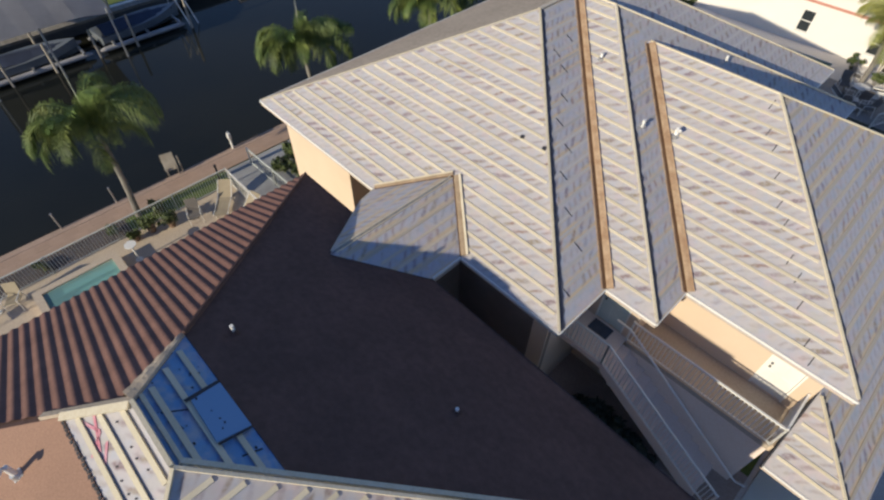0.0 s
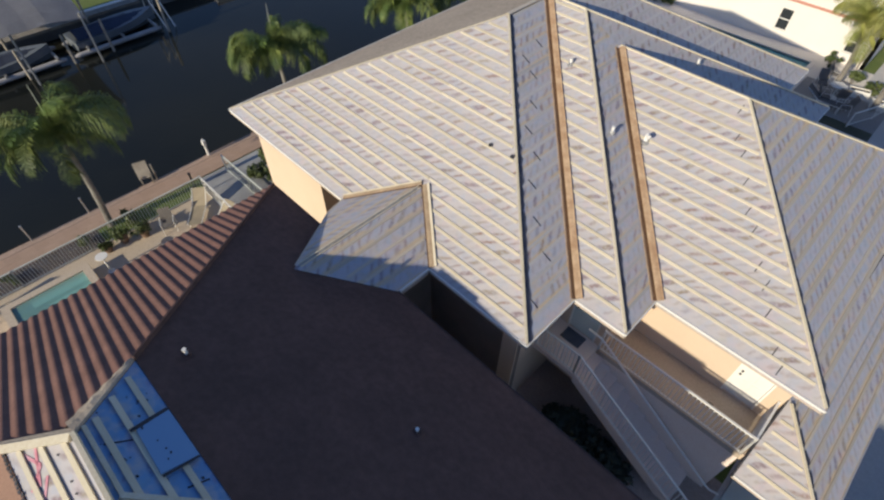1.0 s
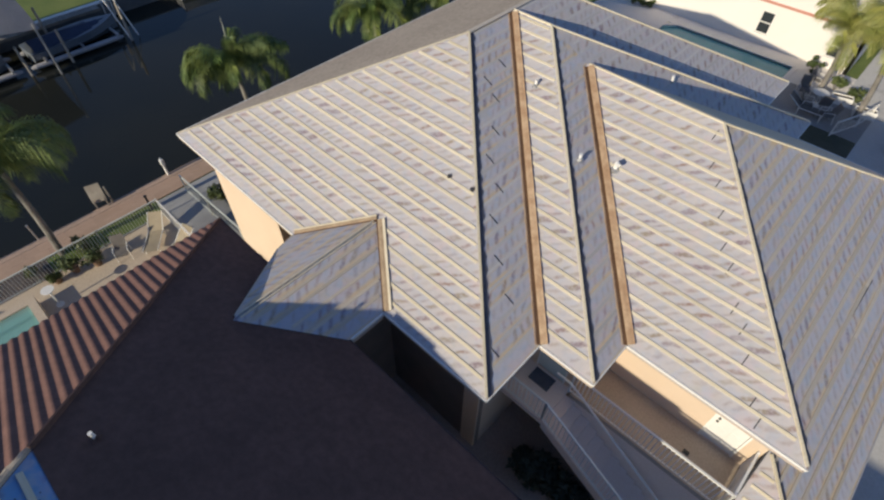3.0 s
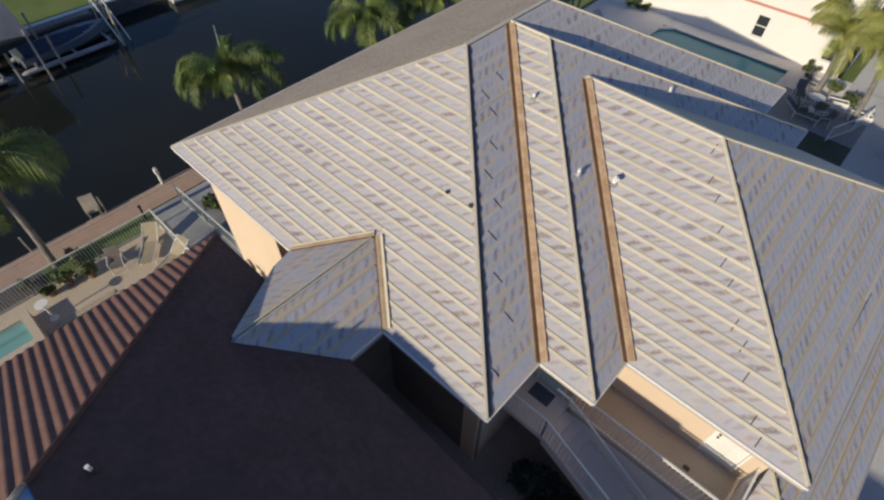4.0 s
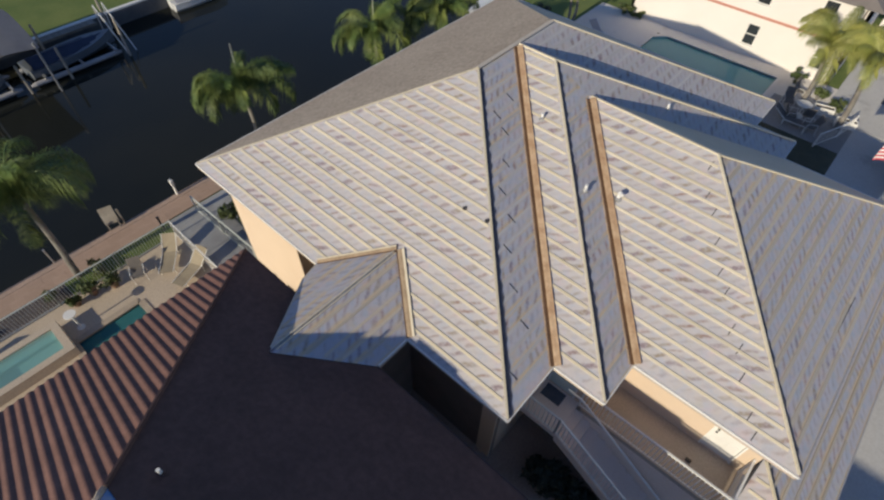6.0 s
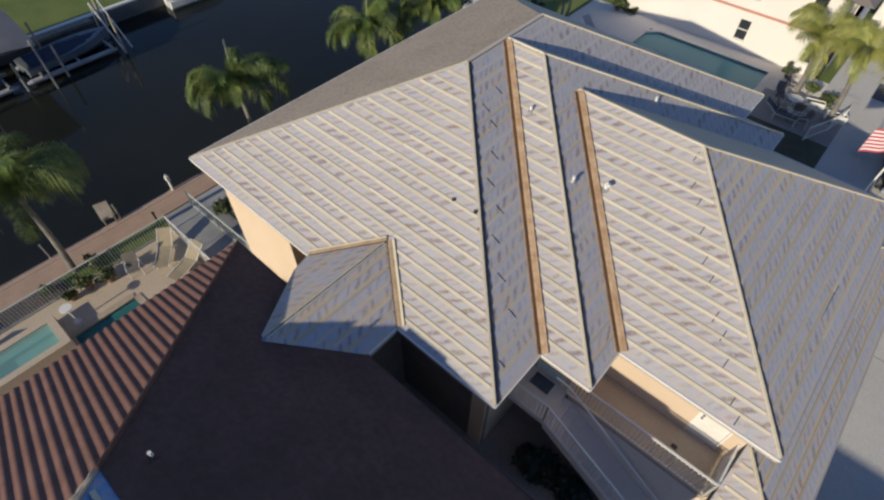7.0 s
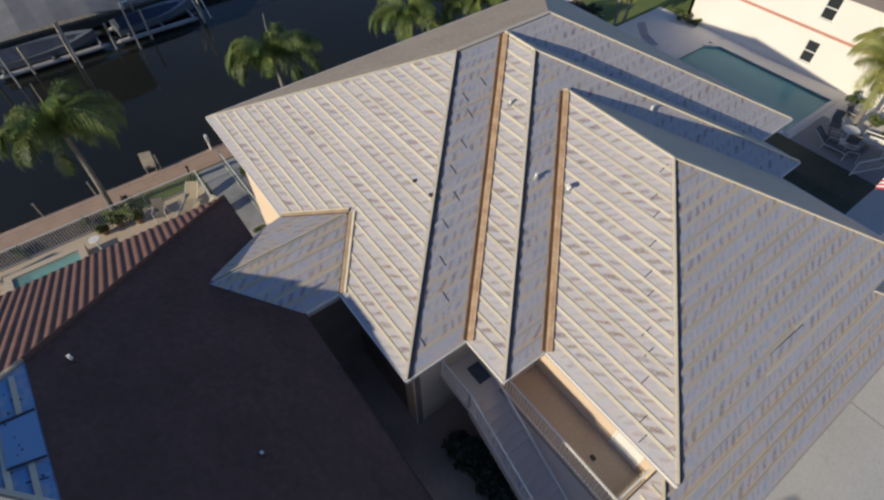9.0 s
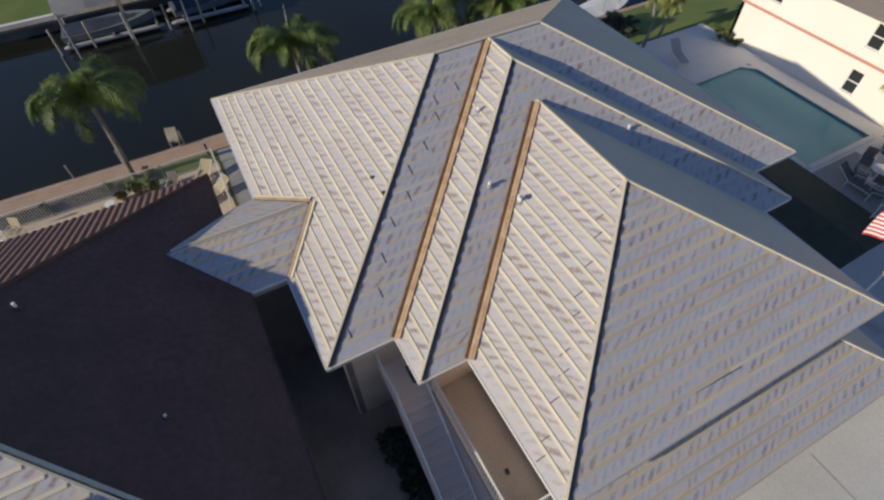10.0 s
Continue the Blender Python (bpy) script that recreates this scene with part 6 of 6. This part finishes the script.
for a, b in (((NX1, NY0), (NX1, NY1)), ((NX1, NY1), (NX0, NY1)), ((NX0, NY1), (NX0, NY0))):
    wall_run(neighbour, a, b, GN, GN + NH, material=M_CREAM)
for w in WIN:
    window(neighbour, Matrix.Translation((NX0, NY0, GN)), *w, sill=True)
bm = bmesh.new()
box(bm, NX0 - 0.03, NX1 + 0.03, NY0 - 0.05, NY0 - 0.002, GN + 2.30, GN + 2.45, 0.01)
part("trim_band", bm, M_BAND, neighbour, "faded pink trim band")
bm = bmesh.new()
e, top = 0.5, GN + NH
vs = [bm.verts.new(p) for p in ((NX0 - e, NY0 - e, top), (NX1 + e, NY0 - e, top), (NX1 + e, NY1 + e, top), (NX0 - e, NY1 + e, top), (NX0 + 4.3, 34.3, top + 1.95), (NX1 - 4.3, 34.3, top + 1.95))]
for f in ((0, 1, 5, 4), (1, 2, 5), (2, 3, 4, 5), (3, 0, 4), (0, 3, 2, 1)):
    bm.faces.new([vs[i] for i in f])
part("roof", bm, M_SHINGLE, neighbour, "grey shingle hipped roof")
bm = bmesh.new()
tube(bm, [(NX1 - 0.3, NY0 - 0.08, GN), (NX1 - 0.3, NY0 - 0.08, GN + NH)], 0.05, 10)
part("downpipe", bm, M_SHINGLE, neighbour, "grey downpipe")
# white terrace house further off
terrace = thing("terrace_house", "low white house with a railed terrace", "house")
bm = bmesh.new()
prism(bm, [(15.5, 39.2), (28.8, 39.2), (28.8, 48), (15.5, 48)], GN, GN + 2.8)
part("wall", bm, M_CREAM, terrace)
for i in range(24):
    bm = bmesh.new()
    box(bm, 15.5 + i * 0.46, 15.56 + i * 0.46, 39.25, 39.31, GN + 2.8, GN + 3.64)
    part("baluster", bm, M_WHITE, terrace)
bm = bmesh.new()
box(bm, 15.45, 26.3, 39.22, 39.34, GN + 3.64, GN + 3.72)
part("top_rail", bm, M_WHITE, terrace)

# patio clutter under the palms
lounger(pose(2.61, 25.56, GN, 0, 0, 70), M_CANVAS_GREY, "grey sling lounger on the neighbour's deck")
for x, y, a in ((14.05, 26.29, 20), (14.6, 25.11, 110), (15.23, 25.66, 200), (15.7, 24.75, 300), (14.24, 27.73, 80)):
    patio_chair(pose(x, y, GN, 0, 0, a), M_GREYSLING, "grey sling chair on the neighbour's patio")
round_table(pose(14.87, 25.93, GN), "white round table on the neighbour's patio", r=0.4, h=0.74)
for x, y, a in ((14.75, 24.75, 95),):
    lounger(pose(x, y, GN, 0, 0, a), M_GREYSLING, "grey sling lounger on the neighbour's patio", group="patio loungers")
for x, y in ((15.77, 27.0), (17.03, 26.56)):
    t = thing("planter_box", "white rectangular planter at the patio's edge", "planter", "planters", m=pose(x, y, GN, 0, 0, 15))
    bm = bmesh.new()
    for a, b, c, d in ((-0.5, 0.5, -0.2, -0.15), (-0.5, 0.5, 0.15, 0.2), (-0.5, -0.45, -0.15, 0.15), (0.45, 0.5, -0.15, 0.15)):
        box(bm, a, b, c, d, 0.0, 0.42)
    part("trough", bm, M_WHITE, t)
    bm = bmesh.new()
    box(bm, -0.45, 0.45, -0.15, 0.15, 0.0, 0.37)
    part("soil", bm, M_SOIL, t)
for x, y, r, h in ((15.14, 28.09, 0.5, 0.8), (16.13, 27.73, 0.5, 0.7), (13.61, 28.99, 0.4, 0.7)):
    shrub(x, y, r, h, "yellow-green shrub on the neighbour's patio", 10, "patio shrubs")
slab("patio_apron", 15.75, 19.9, 26.8, 60.0, GN + 0.004, GN + 0.02, M_DRIVE, "pale concrete apron beside the cream house", "driveway")
railing("patio_fence", [((16.34, 23.72, GN), (17.02, 25.37, GN)), ((17.02, 25.37, GN), (17.31, 26.63, GN))], "low white picket fence beside the patio", gap=0.18, height=0.8, square=0.016)
# Thin dark sheet put where a shadow lies on the driveway.
bm = bmesh.new()
box(bm, 17.95, 19.05, 30.2, 32.15, GN + 0.02, GN + 0.035, 0.004)
solo("rubber_mat", bm, M_MAT_SHADOW, "dark sheet standing in for a shadow on the driveway", "mat")

# ---------------------------------------------------------------- vehicles


def car(m, paint, label, length=4.6, width=1.85, height=1.65, bumper=None):
    """A car along y, nose at -y: lofted body, cabin with windows, wheels, lights."""
    t = thing("car", label, "car", "parked cars", m=m)
    L, W = length / 2, width / 2

    def loft(stations):
        bm = bmesh.new()
        rings = []
        for y, w, z0, z1, tuck in stations:
            rings.append([bm.verts.new(p) for p in ((-w * 0.94, y, z0), (-w, y, (z0 + z1) / 2), (-w * tuck, y, z1), (w * tuck, y, z1), (w, y, (z0 + z1) / 2), (w * 0.94, y, z0))])
        for r, s in zip(rings, rings[1:]):
            for k in range(6):
                bm.faces.new((r[k], r[(k + 1) % 6], s[(k + 1) % 6], s[k]))
        bm.faces.new(rings[0])
        bm.faces.new(rings[-1][::-1])
        return bm

    body = loft([(-L, W * 0.8, 0.35, 0.68, 0.9), (-L + 0.2, W * 0.95, 0.26, 0.86, 0.92), (-L + 1.1, W, 0.24, 0.98, 0.93), (L - 0.6, W, 0.24, 1.02, 0.93), (L - 0.1, W * 0.95, 0.28, 0.98, 0.93), (L, W * 0.85, 0.4, 0.8, 0.9)])
    bmesh.ops.bevel(body, geom=[e for e in body.edges], offset=0.03, segments=1, affect='EDGES')
    part("body", body, paint, t)
    if bumper:
        bm = bmesh.new()
        box(bm, -W * 0.92, W * 0.92, -L - 0.14, -L + 0.08, 0.32, 0.60, 0.04)
        part("bumper", bm, bumper, t, "silver front bumper")
        bm = bmesh.new()
        box(bm, -W * 0.5, W * 0.5, -L - 0.03, -L + 0.1, 0.62, 0.8, 0.02)
        part("grille", bm, M_METAL, t, "bright metal grille")
    part("cabin", loft([(-L + 1.05, W * 0.86, 0.95, 1.0, 0.9), (-L + 1.75, W * 0.88, 0.95, height, 0.82), (L - 0.9, W * 0.88, 0.95, height, 0.82), (L - 0.25, W * 0.86, 0.95, 1.05, 0.88)]), M_PANE, t, "dark windows")
    bm = bmesh.new()
    box(bm, -W * 0.72, W * 0.72, -L + 1.7, L - 0.85, height - 0.02, height + 0.04, 0.02)
    part("roof", bm, paint, t)
    for sx in (-1, 1):
        for y in (-L + 0.85, L - 0.85):
            wheel = new("wheel")
            wheel.parent = t
            bm = bmesh.new()
            tube(bm, [(sx * (W - 0.2), y, 0.33), (sx * (W + 0.005), y, 0.33)], 0.33, 20)
            part("tyre", bm, M_DARK, wheel)
            bm = bmesh.new()
            tube(bm, [(sx * (W - 0.02), y, 0.33), (sx * (W + 0.02), y, 0.33)], 0.2, 14)
            part("rim", bm, M_METAL, wheel)
        bm = bmesh.new()
        box(bm, sx * W * 0.62 - 0.17, sx * W * 0.62 + 0.17, -L - 0.01, -L + 0.16, 0.62, 0.76, 0.02)
        part("headlight", bm, M_HULL, t, "clear headlight")
        bm = bmesh.new()
        box(bm, sx * (W + 0.08) - 0.07, sx * (W + 0.08) + 0.07, -L + 1.45, -L + 1.55, 0.95, 1.1, 0.02)
        part("mirror", bm, paint, t)
    return t


M_BLACKCAR = plain("black_car_paint", (0.012, 0.013, 0.016), (0.015, 0.016, 0.02), 0.2, 0.5, 10.0, 0.0, speck=0.02)
car(pose(20.8, 24.2, GN, 0, 0, 8), M_BLACKCAR, "black pickup truck with a chrome bumper parked on the driveway", length=5.0, width=1.95, height=1.85, bumper=M_CARPAINT)
car(pose(21.4, 30.0, GN, 0, 0, 6), M_CARPAINT, "silver car parked on the driveway", height=1.7)
car(pose(23.0, 19.0, G + 0.06, 0, 0, 3), M_HULL, "white car parked beside the garage", length=4.5, width=1.9, height=1.62)
car(pose(25.6, 5.7, G, 0, 0, 176), M_HULL, "white van parked on the driveway", length=5.2, width=2.0, height=2.0)

# flag
flag = thing("flagpole", "white flagpole with a striped red and white flag", "flagpole", m=Matrix.Translation((19.2, 16.64, 0)))
bm = bmesh.new()
tube(bm, [(0, 0, G), (0, 0, 8.3)], [0.05, 0.03], 10)
part("pole", bm, M_WHITE, flag)
bm = bmesh.new()
bmesh.ops.create_uvsphere(bm, u_segments=10, v_segments=6, radius=0.07)
bm.transform(Matrix.Translation((0, 0, 8.33)))
part("finial", bm, M_DARK, flag, "dark ball finial")


def flag_point(s, v):
    """s along the fly, v down the hoist, both 0 to 1."""
    d = Vector((-0.80, -0.58, 0)).normalized()
    n = Vector((d.y, -d.x, 0))
    return d * (1.25 * s) + n * (0.12 * math.sin(s * 7.0 + v * 1.2) * s ** 0.5) + Vector((0, 0, 8.15 - 1.05 * v - 0.25 * s * s))


for i in range(13):
    bm = bmesh.new()
    a, b = i / 13, (i + 1) / 13
    s0 = 0.4 if i < 7 else 0.0
    n = 14
    vs = [(bm.verts.new(flag_point(s0 + (1 - s0) * k / n, a)), bm.verts.new(flag_point(s0 + (1 - s0) * k / n, b))) for k in range(n + 1)]
    for p, q in zip(vs, vs[1:]):
        bm.faces.new((p[0], q[0], q[1], p[1]))
    part("stripe", bm, M_FLAGWHITE if i % 2 else M_RED, flag, "white stripe" if i % 2 else "red stripe")
bm = bmesh.new()
n = 6
for r in range(4):
    for k in range(n):
        q = [bm.verts.new(flag_point(0.4 * (k + i) / n, 7 / 13 * (r + j) / 4)) for i, j in ((0, 0), (1, 0), (1, 1), (0, 1))]
        bm.faces.new(q)
bmesh.ops.remove_doubles(bm, verts=bm.verts, dist=0.001)
part("canton", bm, M_NAVY, flag, "dark blue corner field")
# a scrap left on the balcony
bm = bmesh.new()
box(bm, 18.2, 18.36, 3.34, 3.44, FL, FL + 0.05, 0.01)
solo("brick_scrap", bm, M_DARK, "small dark scrap lying on the balcony floor", "scrap")
